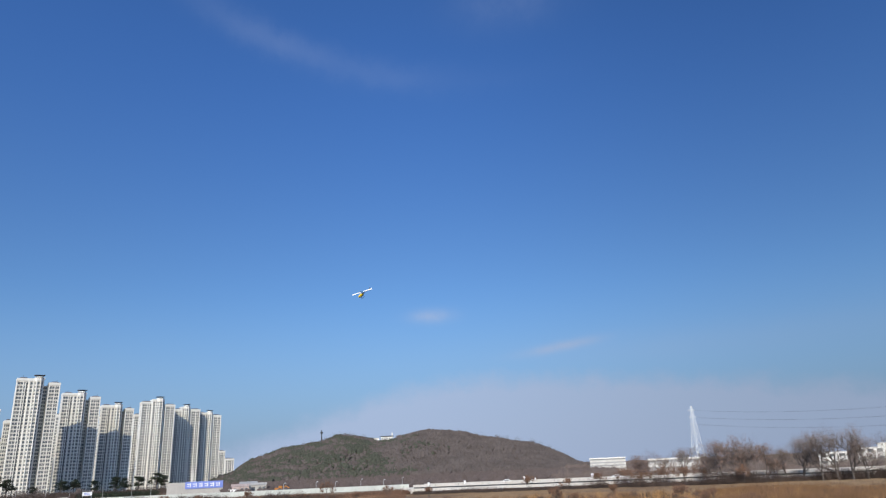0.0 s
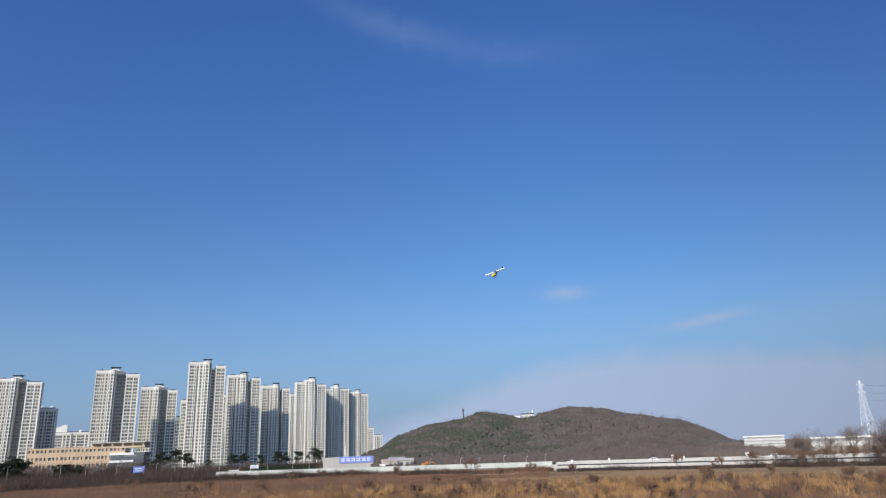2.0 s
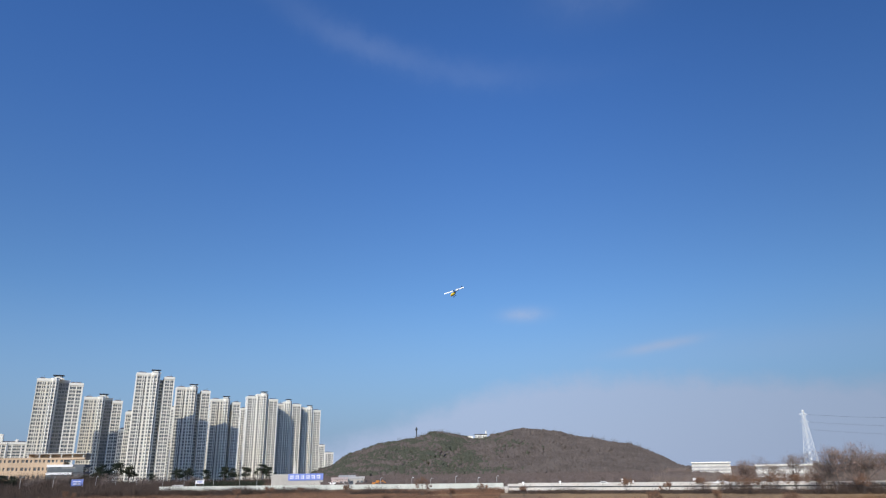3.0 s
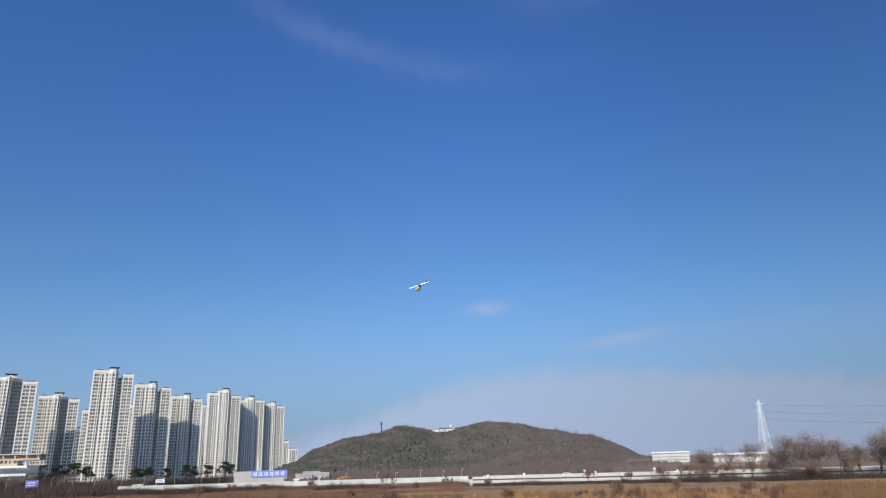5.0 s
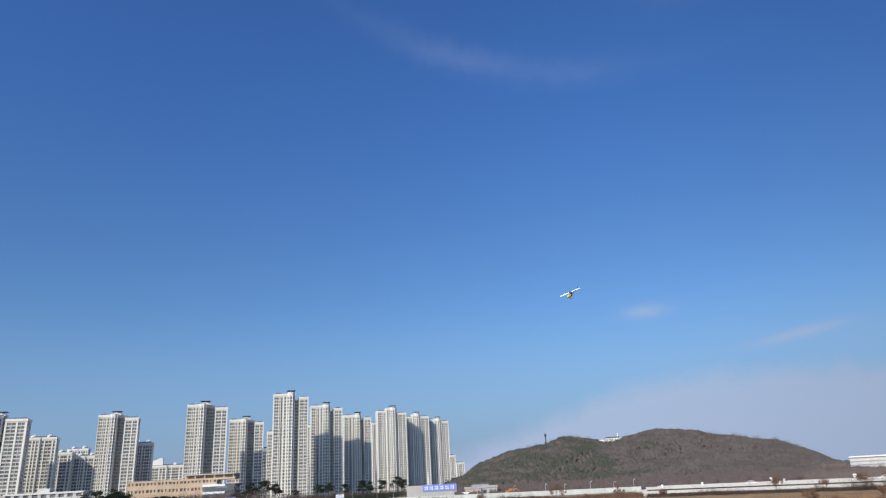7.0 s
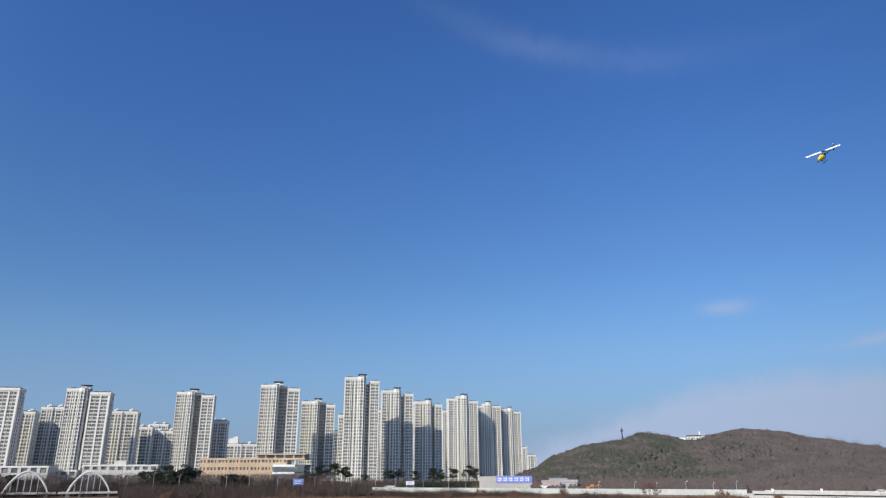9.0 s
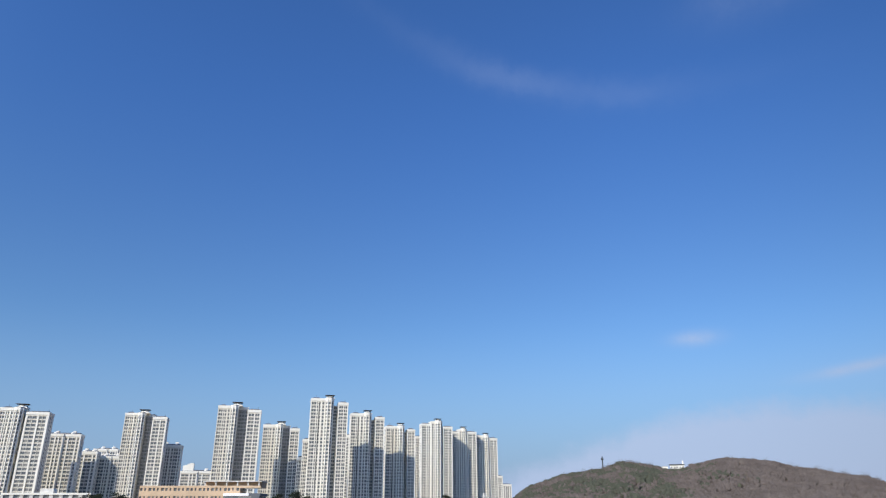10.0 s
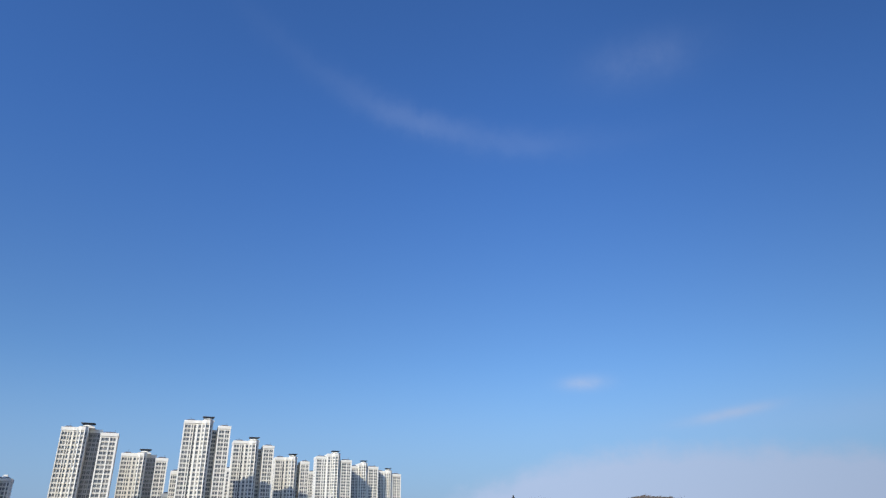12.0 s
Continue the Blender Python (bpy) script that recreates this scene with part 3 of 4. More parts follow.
def along(a, b):
    d = b - a
    return Matrix.Translation((a.x, a.y, 0)) @ Matrix.Rotation(math.atan2(d.y, d.x), 4, "Z"), d.length


def road():
    m, n = along(WALL_A + (WALL_A - WALL_B) * 1.2, WALL_B)
    bm = bmesh.new()
    box(bm, 0, n, 0.6, 14, -0.5, 1.0)
    ob = part("road", bm, ASPHALT, None)
    ob.matrix_world = m
    tagged(ob, "raised asphalt road behind a pale wall", "road", kind="structure")
    m, n = along(WALL_A, WALL_B)
    wall = empty("roadside_wall", m, "long pale panel wall beside the road", "wall", kind="structure")
    count = 46
    bm = bmesh.new()
    box(bm, 0.1, n / count - 0.1, -0.06, 0.06, 1.5, 3.15)
    panel = part("panel", bm, WALLPANEL, wall)
    for i in range(1, count):
        ob = new("panel", panel.data)
        ob.parent = wall
        ob.location.x = n * i / count
    bm = bmesh.new()
    box(bm, 0, n, -0.25, 0.25, 0, 1.5)
    part("footing", bm, FOOTING, wall)
    bm = bmesh.new()
    for i in range(count + 1):
        box(bm, n * i / count - 0.09, n * i / count + 0.09, -0.1, 0.1, 1.5, 3.2)
    part("fence_posts", bm, PALE, wall, kind="stuff")


road()


def bridge():
    m, n = along(BRIDGE_A, BRIDGE_B)
    thing = empty("road_bridge", m, "low concrete road bridge with pale parapet", "bridge")
    # deck edge coloured dark to draw the shadow gap under the parapet
    bm = bmesh.new()
    box(bm, 0, n, -0.1, 11.6, 1.62, 2.02)
    part("deck", bm, DARK, thing)
    for y in (-0.55, 11.7):
        bm = bmesh.new()
        box(bm, 0, n, y, y + 0.3, 2.02, 2.85)
        part("parapet", bm, STAINED, thing)
    bm = bmesh.new()
    box(bm, 0, n, -0.62, 11.2, 0.72, 1.62)
    part("girder", bm, STAINED, thing)
    bm = bmesh.new()
    box(bm, -4.5, 0.3, -1.0, 12.4, -0.3, 1.9)
    part("abutment", bm, STAINED, thing)
    count = int(n / 8)
    for k in range(1, count):
        bm = bmesh.new()
        box(bm, n * k / count - 0.06, n * k / count + 0.06, -0.58, -0.54, 2.05, 2.87)
        part("joint", bm, FOOTING, thing)
    for k in range(8):
        x = n * (0.04 + 0.135 * k)
        bm = bmesh.new()
        box(bm, x - 0.6, x + 0.6, 0.5, 10.5, 0, 0.75)
        part("pier", bm, CONCRETE, thing)


bridge()


# ---- arched footbridge ----
def arch_bridge(az_l, az_r, dist):
    m, w = place(az_l, az_r, dist, 0)
    thing = empty("arch_bridge", m, "white steel arch rib with hangers over a deck", "bridge", "arched bridge spans")
    for y in (0.0, 6.0):
        bm = bmesh.new()
        pts = [(-w / 2 + w * i / 20, y, 1.8 + 7.6 * math.sin(math.pi * i / 20) ** 0.8) for i in range(21)]
        tube(bm, pts, 0.34, 8)
        rib = part("arch_rib", bm, WHITE, thing)
        for i in range(3, 18, 3):
            bm = bmesh.new()
            rod(bm, (pts[i][0], y, 1.8), pts[i], 0.09, sides=4)
            part("hanger", bm, STEEL, rib)
    bm = bmesh.new()
    box(bm, -w / 2 - 3, w / 2 + 3, -0.6, 6.6, 1.2, 1.9)
    part("deck", bm, PALE, thing)
    for s in (-1, 1):
        bm = bmesh.new()
        box(bm, s * w * 0.48 - 0.6, s * w * 0.48 + 0.6, 0, 6, -0.2, 1.2)
        part("pier", bm, CONCRETE, thing)


arch_bridge(54.5, 51.9, 330)
arch_bridge(50.8, 48.2, 330)


# ---- pylon ----
def pylon():
    p = at(-19.1, 550)
    thing = empty("power_pylon", pose(p.x, p.y, 0, 0, 0, 20), "tall pale steel lattice power pylon", "pylon")
    H = 44.0

    def half(z):
        return 3.9 * (1 - z / H) ** 1.15 * 0.9 + 0.35
    bm = bmesh.new()
    for sx in (-1, 1):
        for sy in (-1, 1):
            rod(bm, (sx * half(0), sy * half(0), 0), (sx * half(H), sy * half(H), H), 0.17, 0.12, 4)
    part("legs", bm, PYLON, thing)
    bm = bmesh.new()
    z = 0.0
    while z < H - 1:
        s = max(1.8, half(z) * 1.5)
        z2 = min(H, z + s)
        a, b = half(z), half(z2)
        for sx, sy, ux, uy in ((-1, -1, 1, -1), (1, -1, 1, 1), (1, 1, -1, 1), (-1, 1, -1, -1)):
            rod(bm, (sx * a, sy * a, z), (ux * b, uy * b, z2), 0.085, sides=4)
            rod(bm, (ux * a, uy * a, z), (sx * b, sy * b, z2), 0.085, sides=4)
            rod(bm, (sx * b, sy * b, z2), (ux * b, uy * b, z2), 0.08, sides=4)
        z = z2
    part("lattice", bm, PYLON, thing, kind="stuff")
    for z in (31, 36, 41):
        bm = bmesh.new()
        for s in (-1, 1):
            rod(bm, (s * half(z), 0, z + 0.8), (s * 3.4, 0, z), 0.2, 0.12, 4)
            rod(bm, (s * half(z), 0, z - 0.6), (s * 3.4, 0, z), 0.2, 0.12, 4)
        part("crossarm", bm, PYLON, thing)


pylon()


# ---- model helicopter ----
def helicopter():
    p = at(7.2, 45, 8 + 45 * math.tan(radians(14.3)))
    thing = empty("model_helicopter", pose(p.x, p.y, p.z, 48, 0, 7) @ pose(0, 0, 0, 0, 0, 142), "small radio-controlled helicopter with white blades in flight", "model helicopter")
    bm = bmesh.new()
    bmesh.ops.create_uvsphere(bm, u_segments=16, v_segments=10, radius=1.0)
    for v in bm.verts:
        y = v.co.y
        v.co = Vector((v.co.x * 0.095 * (1 - 0.25 * max(0, y)), 0.16 + v.co.y * 0.24, v.co.z * (0.12 - 0.05 * max(0, -y))))
    part("canopy", bm, YELLOW, thing, "yellow and white moulded canopy")
    bm = bmesh.new()
    box(bm, -0.035, 0.035, -0.12, 0.2, -0.12, 0.08)
    part("frame", bm, BLACK, thing)
    bm = bmesh.new()
    rod(bm, (0, -0.1, 0), (0, -0.86, 0.01), 0.02, 0.014, 8)
    part("tail_boom", bm, BLACK, thing)
    bm = bmesh.new()
    box(bm, -0.004, 0.004, -0.92, -0.82, -0.12, 0.09)
    part("tail_fin", bm, BLACK, thing)
    bm = bmesh.new()
    box(bm, 0.03, 0.036, -0.875, -0.845, -0.13, 0.15)
    part("tail_rotor", bm, GLOSSWHITE, thing)
    bm = bmesh.new()
    rod(bm, (0, 0, 0.05), (0, 0, 0.22), 0.012)
    part("mast", bm, STEEL, thing)
    for s in (-1, 1):
        bm = bmesh.new()
        rod(bm, (0, 0, 0.2), (s * 0.12, 0.05 * s, 0.2), 0.018)
        part("blade_grip", bm, BLACK, thing)
        bm = bmesh.new()
        c = math.radians(-112)
        q = [(s * 0.1, -0.04), (s * 0.1, 0.05), (s * 0.78, 0.05), (s * 0.78, -0.04)]
        q = [(x * math.cos(c) - y * math.sin(c), x * math.sin(c) + y * math.cos(c)) for x, y in q]
        lo = [bm.verts.new((x, y, 0.197)) for x, y in q]
        hi = [bm.verts.new((x, y, 0.205)) for x, y in q]
        bm.faces.new(lo)
        bm.faces.new(hi)
        for i in range(4):
            bm.faces.new((lo[i], lo[(i + 1) % 4], hi[(i + 1) % 4], hi[i]))
        part("rotor_blade", bm, GLOSSWHITE, thing, "white rotor blade")
        bm = bmesh.new()
        rod(bm, (s * 0.11, -0.12, -0.19), (s * 0.11, 0.26, -0.19), 0.009)
        rod(bm, (s * 0.03, 0.0, -0.1), (s * 0.11, 0.0, -0.19), 0.008)
        rod(bm, (s * 0.03, 0.15, -0.1), (s * 0.11, 0.15, -0.19), 0.008)
        part("skid", bm, BLACK, thing)


helicopter()


# ---- vegetation helpers ----
rng = np.random.default_rng(7)


def triangles(name, verts, mat, parent=None):
    """One mesh of loose triangles from an array of shape (count, 3, 3)."""
    count = len(verts)
    me = bpy.data.meshes.new(name)
    me.vertices.add(3 * count)
    me.vertices.foreach_set("co", verts.astype(np.float32).ravel())
    me.loops.add(3 * count)
    me.loops.foreach_set("vertex_index", np.arange(3 * count, dtype=np.int32))
    me.polygons.add(count)
    me.polygons.foreach_set("loop_start", np.arange(0, 3 * count, 3, dtype=np.int32))
    me.update(calc_edges=True)
    me.materials.append(mat)
    ob = new(name, me)
    ob.parent = parent
    return ob


def stalks(base, height, spread, width, per, low=0.0):
    """Thin upright triangles fanned out from each base point."""
    n = len(base) * per
    b = np.repeat(base, per, axis=0)
    h = np.repeat(height, per) * rng.uniform(0.5, 1.0, n)
    ang, rad = rng.uniform(0, 2 * np.pi, n), np.repeat(spread, per) * np.sqrt(rng.uniform(0, 1, n))
    way = np.stack([np.cos(ang), np.sin(ang), np.zeros(n)], 1)
    up = np.zeros((n, 3))
    up[:, 2] = 1
    root = b + way * (rad * 0.55)[:, None] + up * (h * low * rng.uniform(0, 1, n))[:, None]
    tip = b + way * rad[:, None] + up * h[:, None] + rng.normal(0, 0.17, (n, 3)) * h[:, None]
    t = rng.uniform(0, np.pi, n)
    off = np.stack([np.cos(t), np.sin(t), np.zeros(n)], 1) * np.repeat(width, per)[:, None]
    return np.stack([root - off, root + off, tip], 1)


def clumps(centre, radius, squash, per, size, shell=0.5):
    """Small triangles turned every way, filling flattened balls."""
    n = len(centre) * per
    c = np.repeat(centre, per, axis=0)
    v = rng.normal(0, 1, (n, 3))
    v /= np.linalg.norm(v, axis=1)[:, None]
    v *= (np.repeat(radius, per) * (shell + (1 - shell) * rng.uniform(0, 1, n) ** 0.6))[:, None]
    v[:, 2] *= squash
    p = c + v
    e = rng.normal(0, 1, (n, 2, 3))
    e /= np.linalg.norm(e, axis=2)[:, :, None]
    s = (np.repeat(size, per) * rng.uniform(0.6, 1.4, n))[:, None]
    return np.stack([p - e[:, 0] * s * 0.5, p + e[:, 0] * s * 0.5, p + e[:, 1] * s], 1)


GOLD = (1 + 5 ** 0.5) / 2
BALL = np.array([(a, b * GOLD, 0) for a in (-1, 1) for b in (-1, 1)] + [(0, a, b * GOLD) for a in (-1, 1) for b in (-1, 1)] + [(b * GOLD, 0, a) for a in (-1, 1) for b in (-1, 1)]) / (1 + GOLD * GOLD) ** 0.5
NEAR = 1.06
BALL_FACES = np.array([f for f in itertools.combinations(range(12), 3) if all(np.linalg.norm(BALL[a] - BALL[b]) < NEAR for a, b in itertools.combinations(f, 2))])


def crowns(centre, radius, squash):
    """Lumpy closed tree crowns seen from afar, each with its own uneven outline."""
    n = len(centre)
    v = BALL[None] * (radius[:, None] * rng.uniform(0.65, 1.2, (n, 12)))[:, :, None]
    v = v * np.array((1, 1, squash)) + centre[:, None]
    return v[:, BALL_FACES].reshape(-1, 3, 3)


def sector(count, az0, az1, d0, d1):
    az = np.radians(rng.uniform(min(az0, az1), max(az0, az1), count))
    d = np.sqrt(rng.uniform(d0 * d0, d1 * d1, count))
    return np.stack([-np.sin(az) * d, np.cos(az) * d, np.zeros(count)], 1)


def patchy(p, scale, cut, seed=3.0):
    keep = np.array([noise.fractal(Vector((q[0] * scale, q[1] * scale * 2.2, seed)), 1.0, 2.0, 3) > cut for q in p])
    return p[keep]


def full(p, v):
    return np.full(len(p), v)


# ---- field ----
def swell(p, scale, seed, low=0.45, high=1.35):
    """Heights that rise and fall in drifts over the plan."""
    return np.array([low + (high - low) * min(1.0, max(0.0, 0.5 + 0.9 * noise.fractal(Vector((q[0] * scale, q[1] * scale * 1.6, seed)), 1.0, 2.0, 3))) for q in p])


def cover(name, p, low, high, spread, width, per, mat, label, category, root=0.0, drift=0.03):
    h = rng.uniform(low, high, len(p)) * swell(p, drift, len(p) * 0.37)
    tagged(triangles(name, stalks(p, h, full(p, spread), full(p, width), per, root), mat), label, category, kind="stuff")


def field_cover():
    cover("near_grass", sector(16000, 62, -42, 27, 74), 0.15, 0.45, 0.5, 0.012, 8, GRASS, "thin short grass below the bank", "grass")
    cover("dry_grass", sector(42000, 62, -42, 62, 190), 0.3, 0.8, 0.8, 0.025, 9, GRASS, "short matted dry winter grass", "grass", 0.1)
    cover("bleached_grass", patchy(sector(30000, 10, -34, 148, 236), 0.02, -0.4, 12.0), 0.15, 0.4, 0.8, 0.03, 9, PALEGRASS, "smooth pale bleached grass before the bridge", "grass")
    cover("dry_reeds", patchy(sector(38000, 60, -42, 74, 150), 0.022, -0.05), 0.45, 1.35, 0.7, 0.028, 12, STRAW, "tall dry golden reeds in patches", "reeds", 0.15, 0.05)
    cover("brown_brush", patchy(sector(42000, 62, 16, 140, 262), 0.016, -0.25, 8.0), 0.5, 1.7, 1.2, 0.03, 11, BRUSH, "reddish-brown leafless riverside brush", "brush", 0.35, 0.025)
    cover("low_brush", patchy(sector(30000, 30, 4, 165, 240), 0.016, -0.2, 5.0), 0.4, 1.0, 0.9, 0.03, 9, BRUSH, "low reddish-brown brush before the road", "brush", 0.3)
    cover("dark_weeds", patchy(sector(14000, 34, -42, 74, 150), 0.05, 0.2, 14.0), 0.6, 1.6, 0.6, 0.035, 10, BRUSH, "dark dead weeds standing among the reeds", "weeds", 0.2)
    cover("brown_weeds", patchy(sector(13000, -6, -42, 80, 150), 0.045, 0.05, 21.0), 0.7, 1.8, 0.7, 0.035, 10, BRUSH, "tangled brown weeds on the grassy bank", "weeds", 0.2)
    for name, count, az, mat, label in (("reed_tufts", 650, 50, STRAW, "ragged golden tufts of tall reed"), ("brown_tufts", 800, 40, REEDBROWN, "brown tufts of dead reed among the grass"), ("dark_tufts", 520, 56, BRUSH, "ragged dark tufts of dead scrub"), ("weed_tufts", 420, -4, THICKET, "tangled dark dead weeds on the bank")):
        p = sector(count, az, -42, 80, 165)
        h = rng.uniform(0.9, 2.1, len(p)) * swell(p, 0.05, count * 0.1)
        tagged(triangles(name, stalks(p, h, h * rng.uniform(0.35, 0.6, len(p)), full(p, 0.04), 70, 0.35), mat), label, "tufts", kind="stuff")
    p = np.array([tuple(WALL_A.lerp(WALL_B, u) * v) for u, v in zip(rng.uniform(-0.4, 1.0, 9000), rng.uniform(0.972, 0.996, 9000))])
    cover("wall_brush", p, 0.7, 2.0, 0.9, 0.03, 13, BRUSH, "brown scrub at the foot of the wall", "brush", 0.3, 0.06)
    p = np.array([tuple(BRIDGE_A.lerp(BRIDGE_B, u) * v) for u, v in zip(rng.uniform(0, 1.2, 4200), rng.uniform(0.94, 0.985, 4200))])
    cover("bridge_brush", p, 0.5, 1.7, 0.9, 0.03, 13, THICKET, "dark scrub along the foot of the bridge", "brush", 0.3, 0.07)
    p = patchy(np.array([tuple(BRIDGE_A.lerp(BRIDGE_B, u) * v) for u, v in zip(0.35 + 0.75 * rng.beta(1.6, 1.0, 1300), rng.uniform(0.93, 0.98, 1300))]), 0.06, -0.1, 17.0)
    cover("bank_scrub", p, 1.6, 4.6, 1.5, 0.03, 30, THICKET, "leafless scrub growing up before the bridge", "brush", 0.4, 0.06)
    p = np.array([tuple(WALL_A.lerp(WALL_B, u) * v) for u, v in zip(rng.beta(1.0, 2.2, 1500) * 0.85, rng.uniform(0.95, 0.985, 1500))])
    cover("wall_thicket", p, 1.2, 3.0, 1.2, 0.04, 28, THICKET, "dark leafless shrubs before the low white wall", "brush", 0.35, 0.05)
    cover("reed_bank", sector(12000, -19, -42, 100, 165), 0.9, 2.2, 0.9, 0.03, 14, REEDBROWN, "dense bank of tall golden-brown reeds", "reeds", 0.1, 0.04)
    p = np.concatenate([patchy(sector(4200, 47.2, 29, 255, 330), 0.03, -0.2, 2.0), patchy(sector(2600, 60, 47, 345, 400), 0.03, -0.2, 2.0), patchy(sector(900, 29, 18, 262, 282), 0.03, 0.0, 2.0)])
    cover("thicket", p, 1.6, 4.4, 2.0, 0.045, 26, THICKET, "dark leafless thicket along the bank", "brush", 0.5, 0.035)
    cover("far_thicket", sector(1300, -8, -34, 256, 330), 2.0, 6.5, 2.4, 0.045, 50, TWIG, "grey leafless shrubs beyond the bridge", "brush", 0.35, 0.04)


field_cover()


# ---- woods on the hill and at its foot ----
def hill_woods():
    bare, pine = [], []
    for i in range(17000):
        az, d = rng.uniform(-13, 19), math.sqrt(rng.uniform(715 ** 2, 985 ** 2))
        z = hill_height(az, d)
        if z < 0.3 and rng.uniform() < 0.6:
            continue
        p = at(az, d)
        n = noise.fractal(Vector((p.x * 0.010, p.y * 0.010, 9.0)), 1.0, 2.0, 3)
        green = n + min(0.62, max(-0.6, 0.14 * az - 0.35 + rng.normal(0, 0.12))) > 0.22
        if abs(az - 5.4) < 1.1 and 925 < d < 975:
            continue
        (pine if green and rng.uniform() < 0.62 else bare).append((p.x, p.y, max(z, 0) + 1.5))
    bare, pine = np.array(bare), np.array(pine)
    tall = swell(bare, 0.03, 4.0, 0.5, 1.2)
    mid = bare + np.stack([tall * 0, tall * 0, tall * 1.2], 1)
    size = rng.uniform(1.8, 3.4, len(bare)) * tall
    tri = np.concatenate([crowns(mid, size * 0.95, 1.1), clumps(mid, size * 1.15, 1.1, 14, full(bare, 0.6), 0.75)])
    tagged(triangles("hill_bare_trees", tri, HILLTWIG), "leafless grey-brown woods covering the hill", "woods", kind="stuff")
    tall = swell(pine, 0.04, 6.0, 0.55, 1.3)
    mid = pine + np.stack([tall * 0, tall * 0, tall * 1.3], 1)
    size = rng.uniform(1.6, 3.0, len(pine)) * tall
    tri = np.concatenate([crowns(mid, size * 0.95, 1.15), clumps(mid, size * 1.15, 1.15, 14, full(pine, 0.6), 0.75)])
    tagged(triangles("hill_pines", tri, HILLPINE), "dull green pines among the bare woods", "woods", kind="stuff")
    crest = []
    for i in range(190):
        az = rng.uniform(7.0, 11.0) if i < 90 else rng.uniform(-8.5, -3.5) if i < 140 else rng.uniform(-9, 14)
        d = rng.uniform(930, 960)
        crest.append((*at(az, d).xy, hill_height(az, d)))
    crest = np.array(crest)
    tagged(triangles("crest_trees", stalks(crest, rng.uniform(5, 10, len(crest)), rng.uniform(2.2, 4.6, len(crest)), full(crest, 0.07), 60, 0.7), HILLTWIG), "thin bare trees along the crest of the hill", "woods", kind="stuff")
    p = np.concatenate([sector(1500, 19, -13, 600, 715), sector(700, 19, -13, 420, 600), sector(420, 18, -10, 300, 420)])
    foot = np.concatenate([stalks(p, rng.uniform(2.5, 6, len(p)), full(p, 2.6), full(p, 0.06), 16, 0.6), crowns(p + np.stack([full(p, 0), full(p, 0), rng.uniform(0.5, 2, len(p))], 1), rng.uniform(1.2, 2.6, len(p)), 0.9)])
    tagged(triangles("hillfoot_trees", foot, HILLFOOT), "bare scrub and small trees at the foot of the hill", "woods", kind="stuff")
    # strips of far trees on the plain
    p = np.concatenate([sector(700, -9, -36, 640, 720), sector(260, -14, -36, 470, 560)])
    tagged(triangles("far_trees", np.concatenate([stalks(p, rng.uniform(4, 8, len(p)), full(p, 3.2), full(p, 0.14), 34, 0.3), clumps(p + (0, 0, 3), full(p, 3.0), 0.8, 22, full(p, 0.9))]), TWIG), "far line of bare grey-brown trees", "woods", kind="stuff")
    p = np.concatenate([sector(1100, 38, 58, 378, 420), sector(260, 34, 38, 372, 408)])
    tagged(triangles("bank_trees", np.concatenate([stalks(p, rng.uniform(6.0, 9.5, len(p)), full(p, 2.4), full(p, 0.06), 44, 0.35), clumps(p + (0, 0, 3.4), full(p, 2.6), 1.0, 20, full(p, 0.35))]), THICKET), "bare brown trees before the low buildings", "woods", kind="stuff")
    p = np.concatenate([sector(300, 17, 34, 470, 560), sector(1500, 28, 60, 325, 420)])
    tagged(triangles("roadside_trees", np.concatenate([stalks(p, rng.uniform(3, 6.2, len(p)), full(p, 2.2), full(p, 0.06), 40, 0.3), clumps(p + (0, 0, 1.8), full(p, 1.8), 0.8, 14, full(p, 0.4))]), THICKET), "bare roadside trees at the foot of the towers", "woods", kind="stuff")

    p = np.concatenate([sector(330, 22.6, 33, 405, 440), sector(330, 33, 42, 372, 400)])
    tagged(triangles("evergreen_shrubs", clumps(p + (0, 0, 1.6), rng.uniform(1.2, 2.9, len(p)), 0.9, 60, full(p, 0.5), 0.3), NEEDLE), "dark evergreen shrubs along the road before the towers", "shrubs", kind="stuff")


hill_woods()


